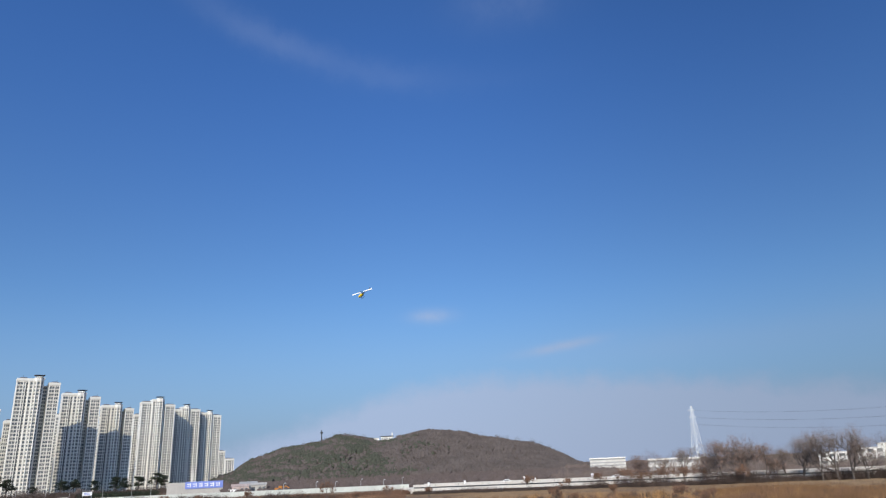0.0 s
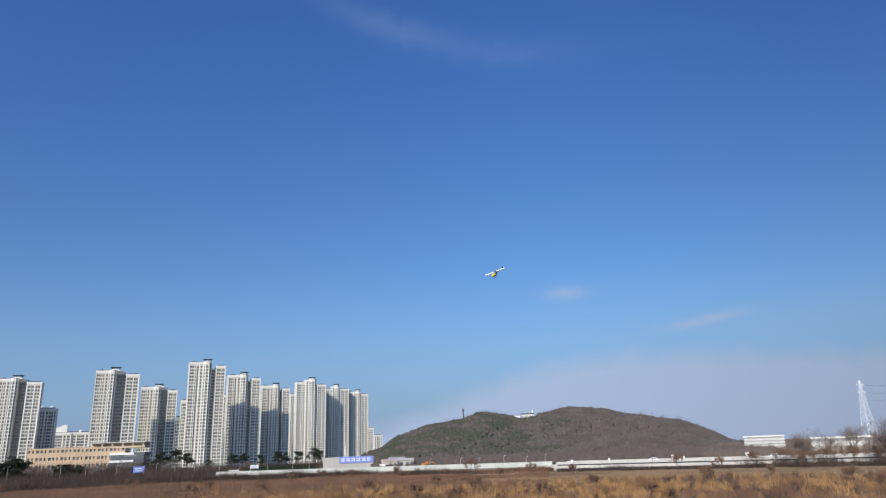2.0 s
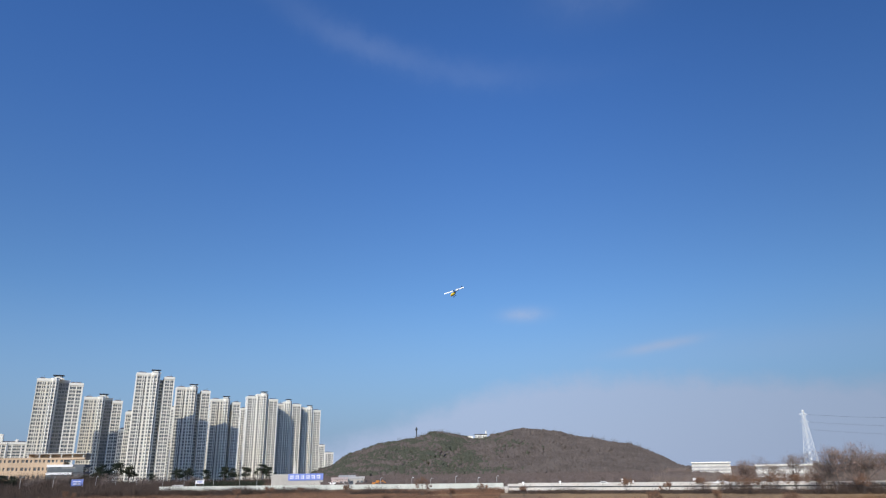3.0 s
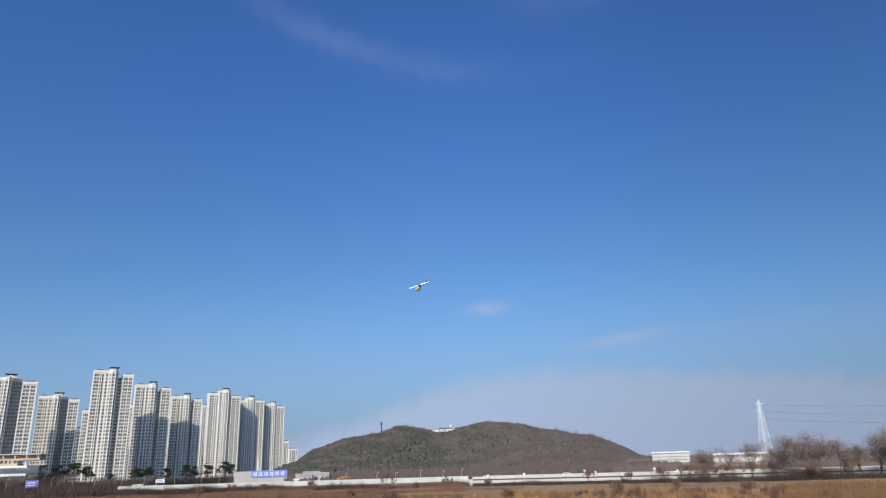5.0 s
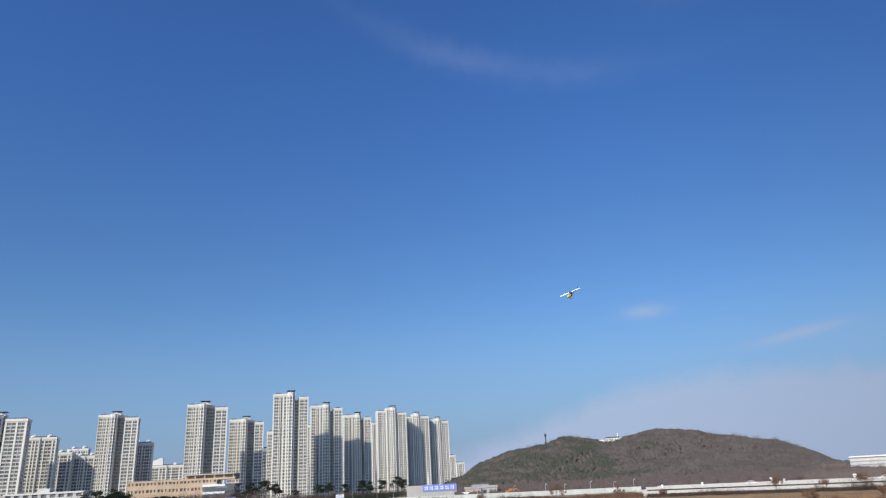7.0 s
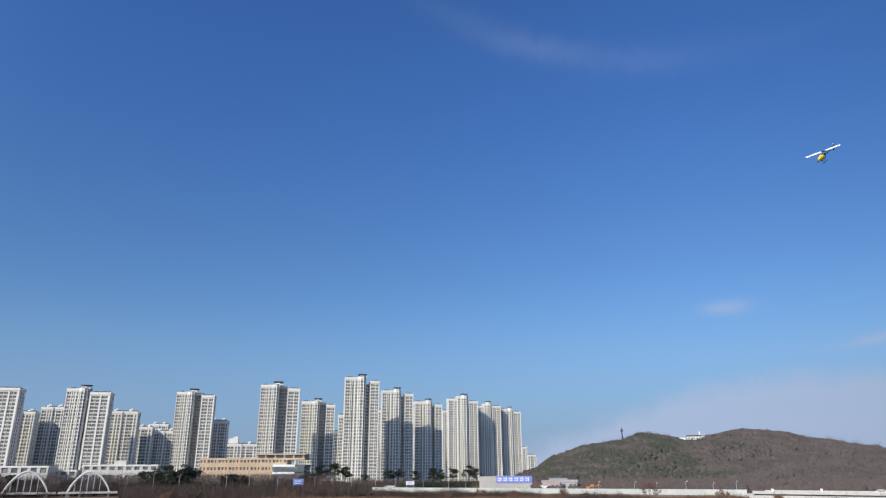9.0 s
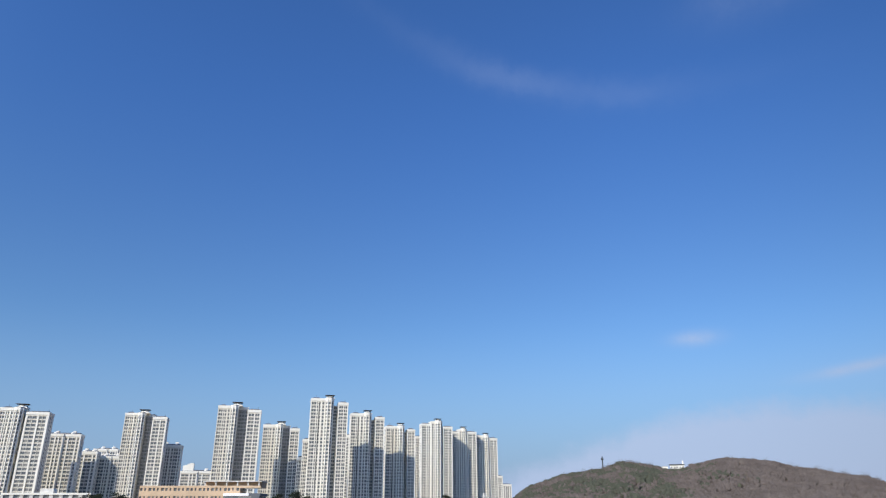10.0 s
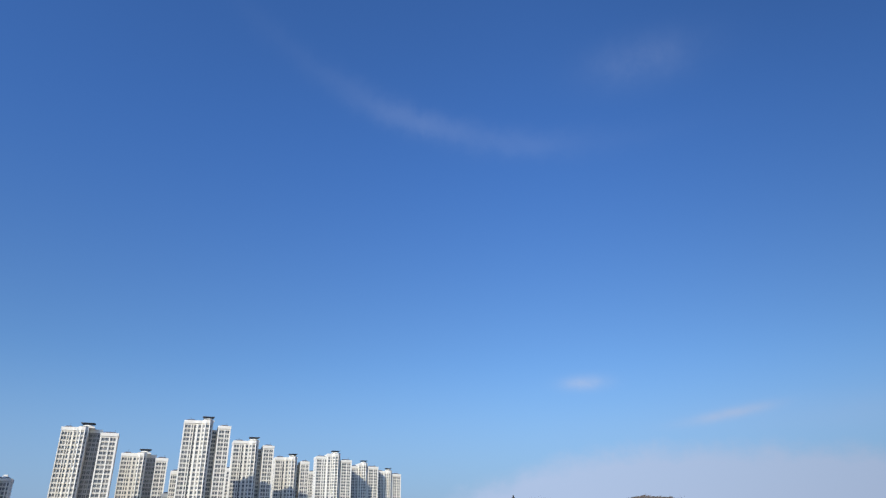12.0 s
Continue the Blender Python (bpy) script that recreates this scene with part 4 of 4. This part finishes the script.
# ---- single trees ----
def bare_tree(name, spot, height, seed, label, leaf=None, spread=0.62):
    """Leafless tree: tapered trunk, forking limbs and a haze of fine twigs."""
    r = random.Random(seed)
    thing = empty(name, pose(spot.x, spot.y, 0, 0, 0, seed * 37), label, "tree", "bare trees")
    tips, limbs = [], bmesh.new()

    def grow(bm, a, way, length, radius, depth):
        b = a + way * length
        rod(bm, a, b, radius, radius * 0.72, 5 if depth > 2 else 4)
        if depth == 0:
            tips.append(b)
            return
        if depth < 3:
            tips.append(b)
        for k in range(r.choice((2, 3)) if depth > 1 else 3):
            turn = Vector((r.gauss(0, 1), r.gauss(0, 1), r.gauss(0.15, 0.5))) * spread
            grow(limbs, b - way * length * r.uniform(0, 0.6), (way + turn + Vector((0, 0, 0.05))).normalized(), length * r.uniform(0.72, 1.0), radius * 0.64, depth - 1)
    trunk = bmesh.new()
    grow(trunk, Vector((0, 0, -0.3)), Vector((r.gauss(0, 0.04), r.gauss(0, 0.04), 1)).normalized(), height * 0.15, height * 0.012, 6)
    part("trunk", trunk, BARK, thing)
    part("branchwork", limbs, BARK, thing, kind="stuff")
    p = np.array([tuple(q) for q in tips])
    top = p[:, 2].max()
    scale = height / top
    tri = stalks(p, full(p, height * 0.09), full(p, height * 0.07), full(p, 0.011), 4, 0.0)
    triangles("crown", tri, TWIG, thing)["kind"] = "stuff"
    if leaf:
        keep = p[rng.uniform(0, 1, len(p)) < 0.6]
        triangles("foliage", clumps(keep, full(keep, height * 0.06), 1.0, 6, full(keep, 0.15)), leaf, thing)["kind"] = "stuff"
    for ob in thing.children:
        ob.scale = (scale, scale, scale)
    return thing


for i, (az, d, h, leaf) in enumerate(((-20.6, 228, 11.5, RUSSET), (-21.6, 232, 13.0, RUSSET), (-22.6, 226, 12.0, RUSSET), (-23.6, 231, 10.5, RUSSET), (-27.2, 222, 13.0, None), (-28.2, 226, 14.8, None), (-29.1, 224, 13.8, None),
                                     (-26.0, 230, 11.5, None), (-30.0, 228, 11.0, None), (-24.9, 236, 9.5, None), (-32.0, 226, 12.5, None), (-34.0, 230, 13.5, None), (-16.1, 262, 10.5, None), (-18.0, 262, 10.8, None), (-14.6, 258, 9.0, RUSSET), (-19.3, 236, 8.5, None))):
    bare_tree("bare_tree", at(az, d), h, i + 1, "bare roadside tree with rusty clinging leaves" if leaf else "tall leafless tree with a fine twiggy crown", leaf)


for i, (az, d, h) in enumerate(((57.5, 350, 8.5), (55.0, 352, 7.5), (52.0, 350, 8.0), (49.6, 352, 9.0), (48.2, 346, 8.2), (47.0, 350, 7.4), (42.2, 345, 8.0), (41.6, 352, 7.0), (38.2, 345, 7.6), (36.4, 350, 8.2), (33.4, 352, 8.6), (31.2, 356, 7.6), (30.0, 352, 7.0), (27.6, 362, 6.4))):
    bare_tree("bare_tree", at(az, d), h, i + 31, "leafless brown tree on the river bank")


def shrub(spot, height, seed, label="small leafless bush standing in the field"):
    thing = empty("bush", pose(spot.x, spot.y, 0, 0, 0, seed * 51), label, "bush", "bushes in the field")
    r = random.Random(seed)
    bm, tips = bmesh.new(), []
    for k in range(7):
        way = Vector((r.gauss(0, 0.45), r.gauss(0, 0.45), 1)).normalized()
        b = way * height * r.uniform(0.4, 0.6)
        rod(bm, (0, 0, -0.1), b, 0.05, 0.03, 4)
        for j in range(3):
            c = b + (way + Vector((r.gauss(0, 0.4), r.gauss(0, 0.4), 0.2))).normalized() * height * 0.4
            rod(bm, b, c, 0.03, 0.015, 4)
            tips += [b.lerp(c, 0.5), c]
    part("stem", bm, BARK, thing)["kind"] = "stuff"
    p = np.array([tuple(q) for q in tips])
    triangles("crown", stalks(p, full(p, height * 0.28), full(p, height * 0.18), full(p, 0.024), 20), BRUSH, thing)["kind"] = "stuff"


for i, (az, d, h) in enumerate(((10.1, 232, 5.0), (15.9, 240, 3.6), (7.8, 205, 2.6), (-8.0, 150, 3.0), (-12.5, 170, 2.6), (-17.6, 140, 3.2), (19.5, 236, 3.0), (24.5, 225, 2.8), (30.5, 200, 2.6), (2.0, 215, 2.6), (-6.0, 228, 4.2), (-15.0, 230, 4.0), (36.0, 230, 3.4), (13.0, 175, 2.2), (44.0, 220, 3.4), (-11.5, 229, 4.4), (-13.2, 231, 5.2), (-14.4, 228, 4.6), (-16.6, 230, 5.4), (-17.9, 227, 5.0), (-19.0, 230, 5.6), (-9.0, 226, 3.2), (-22.0, 222, 5.0), (5.2, 236, 3.2), (22.0, 240, 3.4), (14.6, 128, 2.6), (11.2, 118, 2.2), (9.6, 140, 2.9), (4.5, 122, 2.4), (0.4, 138, 2.6), (-3.8, 116, 2.0), (-9.6, 128, 2.7), (-13.9, 112, 2.2), (-19.5, 124, 2.8), (-22.4, 118, 2.4), (18.4, 150, 3.0), (26.6, 160, 3.2), (31.8, 172, 3.0))):
    shrub(at(az, d), h, i + 40)


def pine(spot, height, seed, label="dark green pine with flat clumped crown", low=0.5, wide=0.34):
    r = random.Random(seed)
    thing = empty("pine_tree", pose(spot.x, spot.y, 0, 0, 0, seed * 29), label, "tree", "pine trees")
    bm = bmesh.new()
    lean = r.uniform(-0.5, 0.5)
    rod(bm, (0, 0, -0.3), (lean, 0, height * 0.55), height * 0.026, height * 0.018)
    rod(bm, (lean, 0, height * 0.53), (lean * 0.6, lean * 0.5, height * 0.92), height * 0.018, height * 0.008)
    part("trunk", bm, BARK, thing)
    limbs, cen, rad = bmesh.new(), [], []
    for k in range(17 if low > 0.4 else 30):
        a, f = r.uniform(0, 6.28), r.uniform(0, 1)
        q = height * r.uniform(0.08, wide) * (1.1 - 0.6 * f)
        z = height * (low + (0.93 - low) * f)
        c = Vector((lean + q * math.cos(a), q * math.sin(a), z))
        rod(limbs, (lean * 0.8, 0, z - height * 0.12), c, height * 0.009, height * 0.004, 4)
        cen.append(tuple(c))
        rad.append(height * r.uniform(0.09, 0.17))
    part("branchwork", limbs, BARK, thing, kind="stuff")
    c = np.array(cen)
    triangles("foliage", clumps(c, np.array(rad), 0.5, 90, full(c, height * 0.04), 0.2), NEEDLE, thing)["kind"] = "stuff"


for i, (az, d, h) in enumerate(((32.9, 470, 12.0), (32.2, 480, 11.0), (28.9, 440, 8.8), (28.1, 445, 9.6), (25.5, 450, 9.2), (24.9, 440, 8.6), (23.9, 450, 9.4), (22.7, 455, 10.6), (22.1, 450, 9.0), (34.0, 420, 10.5), (26.8, 450, 8.0), (33.7, 425, 8.5))):
    pine(at(az, d), h * 1.25, i + 70)
for i, (az, d, h) in enumerate(((45.4, 372, 11.5), (44.8, 366, 12.6), (44.1, 374, 12.0), (43.5, 368, 12.8), (42.9, 372, 11.0), (46.2, 376, 10.0), (55.2, 370, 9.8), (54.3, 366, 8.6), (40.9, 372, 8.4), (40.2, 368, 9.2), (39.5, 374, 8.0), (56.3, 372, 10.5), (35.0, 390, 8.0), (34.3, 385, 9.0), (30.6, 430, 8.0))):
    pine(at(az, d), h, i + 100, "dense dark pine in front of the buildings", 0.25, 0.45)


# ---- poles, signs, vehicles ----
def street_lamp(az, d, h, z0=0.0, arm=1.6):
    p = at(az, d)
    thing = empty("street_lamp", pose(p.x, p.y, z0, 0, 0, az), "pale street lamp on a tapered pole", "street lamp", "street lamps")
    bm = bmesh.new()
    rod(bm, (0, 0, 0), (0, 0, h), 0.10, 0.07, 8)
    part("pole", bm, GREYP, thing)
    bm = bmesh.new()
    rod(bm, (0, 0, h - 0.1), (arm, 0, h + 0.35), 0.08, 0.06)
    part("arm", bm, GREYP, thing)
    bm = bmesh.new()
    box(bm, arm - 0.1, arm + 0.5, -0.12, 0.12, h + 0.30, h + 0.42)
    part("lamp_head", bm, STEEL, thing)


for az, d, h, z0 in ((10.9, 262, 4.6, 1.0), (9.4, 262, 4.2, 1.0), (7.4, 262, 4.8, 1.0), (5.6, 262, 4.2, 1.0), (4.1, 262, 4.8, 1.0), (13.4, 268, 4.6, 1.0), (16.3, 274, 4.4, 1.0)):
    street_lamp(az, d, h * 0.85, z0, 0.25)
for az, d, h in ((45.5, 330, 9.4), (43.8, 330, 8.4), (40.6, 335, 8.6), (39.0, 332, 7.6), (37.0, 335, 7.2), (34.3, 338, 7.4), (33.0, 338, 7.0), (31.6, 340, 7.0), (29.8, 340, 6.6), (28.3, 345, 7.0), (26.2, 350, 6.4), (24.3, 350, 6.6), (47.2, 330, 8.0), (50.0, 325, 7.4), (23.0, 352, 6.2)):
    street_lamp(az, d, h * 0.92, 0.0, 0.3)


def bridge_sign(az, d, h, wide):
    p = at(az, d)
    thing = empty("traffic_sign", pose(p.x, p.y, 1.95, 0, 0, az), "white warning sign on a thin post", "traffic sign", "bridge signs")
    bm = bmesh.new()
    rod(bm, (0, 0, 0), (0, 0, h), 0.07)
    part("post", bm, STEEL, thing)
    bm = bmesh.new()
    v = [bm.verts.new(q) for q in ((-wide, -0.1, h + 0.5), (wide, -0.1, h + 0.5), (wide * 0.4, -0.1, h - 0.5), (-wide * 0.4, -0.1, h - 0.5))]
    w = [bm.verts.new(q.co + Vector((0, 0.06, 0))) for q in v]
    bm.faces.new(v[::-1])
    bm.faces.new(w)
    for i in range(4):
        bm.faces.new((v[i], v[(i + 1) % 4], w[(i + 1) % 4], w[i]))
    part("plate", bm, SIGNWHITE, thing)


for az, d, h, w in ((-0.9, 243, 1.6, 0.5), (-5.7, 243, 2.2, 0.75), (-6.5, 243, 1.5, 0.5), (-11.0, 242, 2.2, 0.75), (-11.6, 242, 1.4, 0.3), (2.0, 246, 1.4, 0.5)):
    bridge_sign(az, d, h * 0.75, w * 0.75)


def road_board(az, d, z0, z1, half, mat, label):
    p = at(az, d)
    thing = empty("road_sign", pose(p.x, p.y, 0, 0, 0, az), label, "road sign", "road signs")
    for s in (-1, 1):
        bm = bmesh.new()
        rod(bm, (s * half * 0.9, 0.12, -0.2), (s * half * 0.9, 0.12, z1 + 0.2), 0.12)
        part("post", bm, STEEL, thing)
    bm = bmesh.new()
    box(bm, -half, half, -0.06, 0.0, z0, z1)
    board = part("panel", bm, mat, thing)
    for k in range(2):
        bm = bmesh.new()
        box(bm, -half * 0.7, half * 0.55, -0.1, -0.065, z0 + (z1 - z0) * (0.25 + 0.35 * k), z0 + (z1 - z0) * (0.38 + 0.35 * k))
        part("text_bar", bm, SIGNWHITE if mat is BLUE else BLUE, board)


road_board(35.5, 330, 3.6, 6.2, 2.2, BLUE, "blue direction sign on two posts")
road_board(27.2, 352, 3.2, 4.7, 1.9, SIGNWHITE, "white roadside board on two posts")


def vehicle(name, az, d, z, turn, length, height, mat, label, box_body=False):
    p = at(az, d)
    thing = empty(name, pose(p.x, p.y, z, 0, 0, turn), label, name.replace("_", " "), "vehicles on the road")
    bm = bmesh.new()
    h, l = height, length / 2
    if box_body:
        prof = ((-l, 0.5), (-l, h), (l * 0.45, h), (l * 0.45, h * 0.78), (l * 0.75, h * 0.75), (l, h * 0.45), (l, 0.5))
    else:
        prof = ((-l, 0.35), (-l, h * 0.58), (-l * 0.72, h * 0.66), (-l * 0.45, h), (l * 0.2, h), (l * 0.5, h * 0.62), (l, h * 0.52), (l, 0.35))
    a = [bm.verts.new((x, -0.88, q)) for x, q in prof]
    b = [bm.verts.new((x, 0.88, q)) for x, q in prof]
    bm.faces.new(a)
    bm.faces.new(b[::-1])
    for i in range(len(prof)):
        j = (i + 1) % len(prof)
        bm.faces.new((a[j], a[i], b[i], b[j]))
    bmesh.ops.recalc_face_normals(bm, faces=bm.faces)
    part("body", bm, mat, thing)
    bm = bmesh.new()
    x0, x1 = (l * 0.5, l * 0.85) if box_body else (-l * 0.5, l * 0.3)
    box(bm, x0, x1, -0.9, 0.9, h * 0.66, h * 0.74 if box_body else h * 0.92)
    part("side_window", bm, GLASS, thing)
    for x in (-l * 0.62, l * 0.62):
        for y in (-0.8, 0.8):
            bm = bmesh.new()
            rod(bm, (x, y - 0.1, 0.33), (x, y + 0.1, 0.33), 0.33, sides=12)
            part("wheel", bm, BLACK, thing)


vehicle("car", -12.8, 240.5, 1.95, 176, 4.6, 1.6, GLOSSWHITE, "white car on the bridge")
vehicle("car", -4.2, 245, 1.95, 178, 4.4, 1.45, GLOSSWHITE, "pale saloon car on the bridge")
vehicle("truck", 28.6, 330, 0.0, 20, 6.0, 3.2, GLOSSWHITE, "small white box truck parked by the road", True)
vehicle("truck", 17.0, 330, 0.0, 10, 7.0, 3.0, GLOSSWHITE, "white lorry beside the sheds", True)
vehicle("car", 30.6, 332, 0.0, 10, 4.5, 1.5, BLACK, "dark car by the roadside")
vehicle("car", -24.5, 300, 0.0, 170, 4.6, 1.6, GLOSSWHITE, "white van beyond the bridge")


def shed(az_l, az_r, dist, h, mat, label):
    m, w = place(az_l, az_r, dist, 0)
    thing = empty("shed", m, label, "shed", "site sheds")
    bm = bmesh.new()
    box(bm, -w / 2, w / 2, 0, 6, 0, h)
    part("wall", bm, mat, thing)
    bm = bmesh.new()
    v = [bm.verts.new(q) for q in ((-w / 2 - 0.3, -0.3, h), (w / 2 + 0.3, -0.3, h), (w / 2 + 0.3, 6.3, h), (-w / 2 - 0.3, 6.3, h), (-w / 2 - 0.3, 3, h + 0.9), (w / 2 + 0.3, 3, h + 0.9))]
    for f in ((0, 1, 5, 4), (3, 4, 5, 2), (0, 4, 3), (1, 2, 5), (0, 3, 2, 1)):
        bm.faces.new([v[i] for i in f])
    part("roof", bm, mat, thing)
    for s in (-0.3, 0.1, 0.35):
        bm = bmesh.new()
        box(bm, w * s - 0.6, w * s + 0.6, -0.05, 0.02, h * 0.45, h * 0.8)
        part("window", bm, GLASS, thing)


shed(17.3, 16.0, 330, 4.2, PINKISH, "faded pink metal site shed behind the wall")
shed(15.9, 14.7, 336, 4.4, CONCRETE, "pale grey site cabin behind the wall")
shed(16.7, 15.4, 352, 5.0, GREYP, "grey shed with a shallow roof")


def excavator():
    p = at(13.7, 330)
    thing = empty("excavator", pose(p.x, p.y, 0, 0, 0, 20) @ Matrix.Scale(0.75, 4), "orange tracked excavator parked behind the wall", "excavator")
    bm = bmesh.new()
    for y in (-1.1, 1.1):
        box(bm, -2.0, 2.0, y - 0.35, y + 0.35, 0, 0.9)
    part("track", bm, BLACK, thing)
    bm = bmesh.new()
    box(bm, -2.8, 1.4, -1.3, 1.3, 1.0, 3.6)
    part("body", bm, DIGGER, thing)
    bm = bmesh.new()
    box(bm, -0.6, 1.5, -1.3, -0.1, 3.6, 4.7)
    part("cab", bm, DIGGER, thing)
    bm = bmesh.new()
    rod(bm, (1.2, 0.4, 2.2), (3.6, 0.4, 4.6), 0.36, 0.28)
    rod(bm, (3.6, 0.4, 4.6), (6.0, 0.4, 3.0), 0.28, 0.2)
    part("boom", bm, DIGGER, thing)
    bm = bmesh.new()
    box(bm, 5.6, 6.5, -0.1, 0.9, 2.0, 3.1)
    part("bucket", bm, DARK, thing)


excavator()


# ---- on the hill ----
def hill_house():
    m, w = place(5.75, 4.75, 950, 0)
    z = hill_height(5.2, 950) + 2.2
    thing = empty("hill_house", Matrix.Translation((0, 0, z)) @ m, "white house with dark roof on the hilltop", "house")
    bm = bmesh.new()
    box(bm, -w / 2, w / 2, 0, 8, -6, 5.2)
    part("wall", bm, WHITE, thing)
    bm = bmesh.new()
    box(bm, -w / 2 - 0.8, w / 2 + 0.4, -0.8, 8.8, 5.2, 6.4)
    part("roof", bm, DARK, thing)
    bm = bmesh.new()
    box(bm, w / 2 - 2.2, w / 2 - 0.6, 2, 4, 6.4, 10.5)
    part("roof_tower", bm, WHITE, thing)
    for i in range(5):
        x = -w / 2 + w * (i + 0.5) / 5
        bm = bmesh.new()
        box(bm, x - 0.9, x + 0.9, -0.06, 0.1, 1.5, 3.6)
        part("window", bm, GLASS, thing)
    m, w = place(6.3, 5.9, 955, 0)
    thing = empty("hill_annex", Matrix.Translation((0, 0, hill_height(6.1, 955))) @ m, "small white annex among hilltop trees", "house")
    bm = bmesh.new()
    box(bm, -w / 2, w / 2, 0, 6, -5, 5.0)
    part("wall", bm, WHITE, thing)
    bm = bmesh.new()
    box(bm, -w / 2 - 0.3, w / 2 + 0.3, -0.3, 6.3, 5.0, 5.5)
    part("roof", bm, GREYP, thing)


hill_house()


def hill_mast():
    p = at(10.52, 945)
    z = hill_height(10.52, 945) - 1
    thing = empty("observation_mast", pose(p.x, p.y, z), "dark slender mast with a platform on the hill", "mast")
    bm = bmesh.new()
    rod(bm, (0, 0, 0), (0, 0, 20.0), 0.9, 0.6, 8)
    part("shaft", bm, DARK, thing)
    bm = bmesh.new()
    rod(bm, (0, 0, 16.0), (0, 0, 18.0), 1.6, 1.6, 10)
    part("platform", bm, DARK, thing)


hill_mast()


# ---- overhead lines ----
def power_lines():
    p = at(-19.1, 550)
    q = at(-46, 420)
    for k, (z, s) in enumerate(((41, 3.4), (41, -3.4), (36, 3.4), (36, -3.4), (31, 3.4), (31, -3.4))):
        a, b = Vector((p.x + s * 0.9, p.y + s * 0.4, z)), Vector((q.x + s * 0.9, q.y + s * 0.4, z - 8))
        bm = bmesh.new()
        pts = [a.lerp(b, i / 24) - Vector((0, 0, 26 * (i / 24) * (1 - i / 24))) for i in range(25)]
        tube(bm, pts, 0.022, 4)
        ob = part("power_line", bm, DARK, None)
        tagged(ob, "thin sagging overhead power line", "power line", "overhead lines")


power_lines()


# ---- parked model aircraft ----
def model_plane():
    p = at(-13.35, 80)
    thing = empty("model_plane", pose(p.x, p.y, 0.42, 0, 0, 30), "small white and orange model aircraft standing on the grass", "model aircraft")
    bm = bmesh.new()
    rod(bm, (0, -0.55, 0), (0, 0.25, 0.02), 0.03, 0.07, 8)
    rod(bm, (0, 0.25, 0.02), (0, 0.5, 0.0), 0.07, 0.04, 8)
    part("fuselage", bm, GLOSSWHITE, thing)
    for s in (-1, 1):
        bm = bmesh.new()
        box(bm, min(s * 0.05, s * 0.62), max(s * 0.05, s * 0.62), 0.02, 0.22, 0.05, 0.075)
        wing_part = part("wing", bm, GLOSSWHITE, thing)
        bm = bmesh.new()
        box(bm, min(s * 0.3, s * 0.42), max(s * 0.3, s * 0.42), 0.015, 0.225, 0.048, 0.078)
        part("stripe", bm, DIGGER, wing_part, "orange stripe")
        bm = bmesh.new()
        box(bm, min(s * 0.02, s * 0.22), max(s * 0.02, s * 0.22), -0.56, -0.45, 0.0, 0.015)
        part("tailplane", bm, GLOSSWHITE, thing)
        bm = bmesh.new()
        rod(bm, (s * 0.04, 0.15, 0), (s * 0.2, 0.15, -0.42), 0.012)
        part("landing_leg", bm, BLACK, thing)
    bm = bmesh.new()
    box(bm, -0.015, 0.015, -0.56, -0.42, 0.0, 0.34)
    part("tail_fin", bm, GLOSSWHITE, thing)


model_plane()
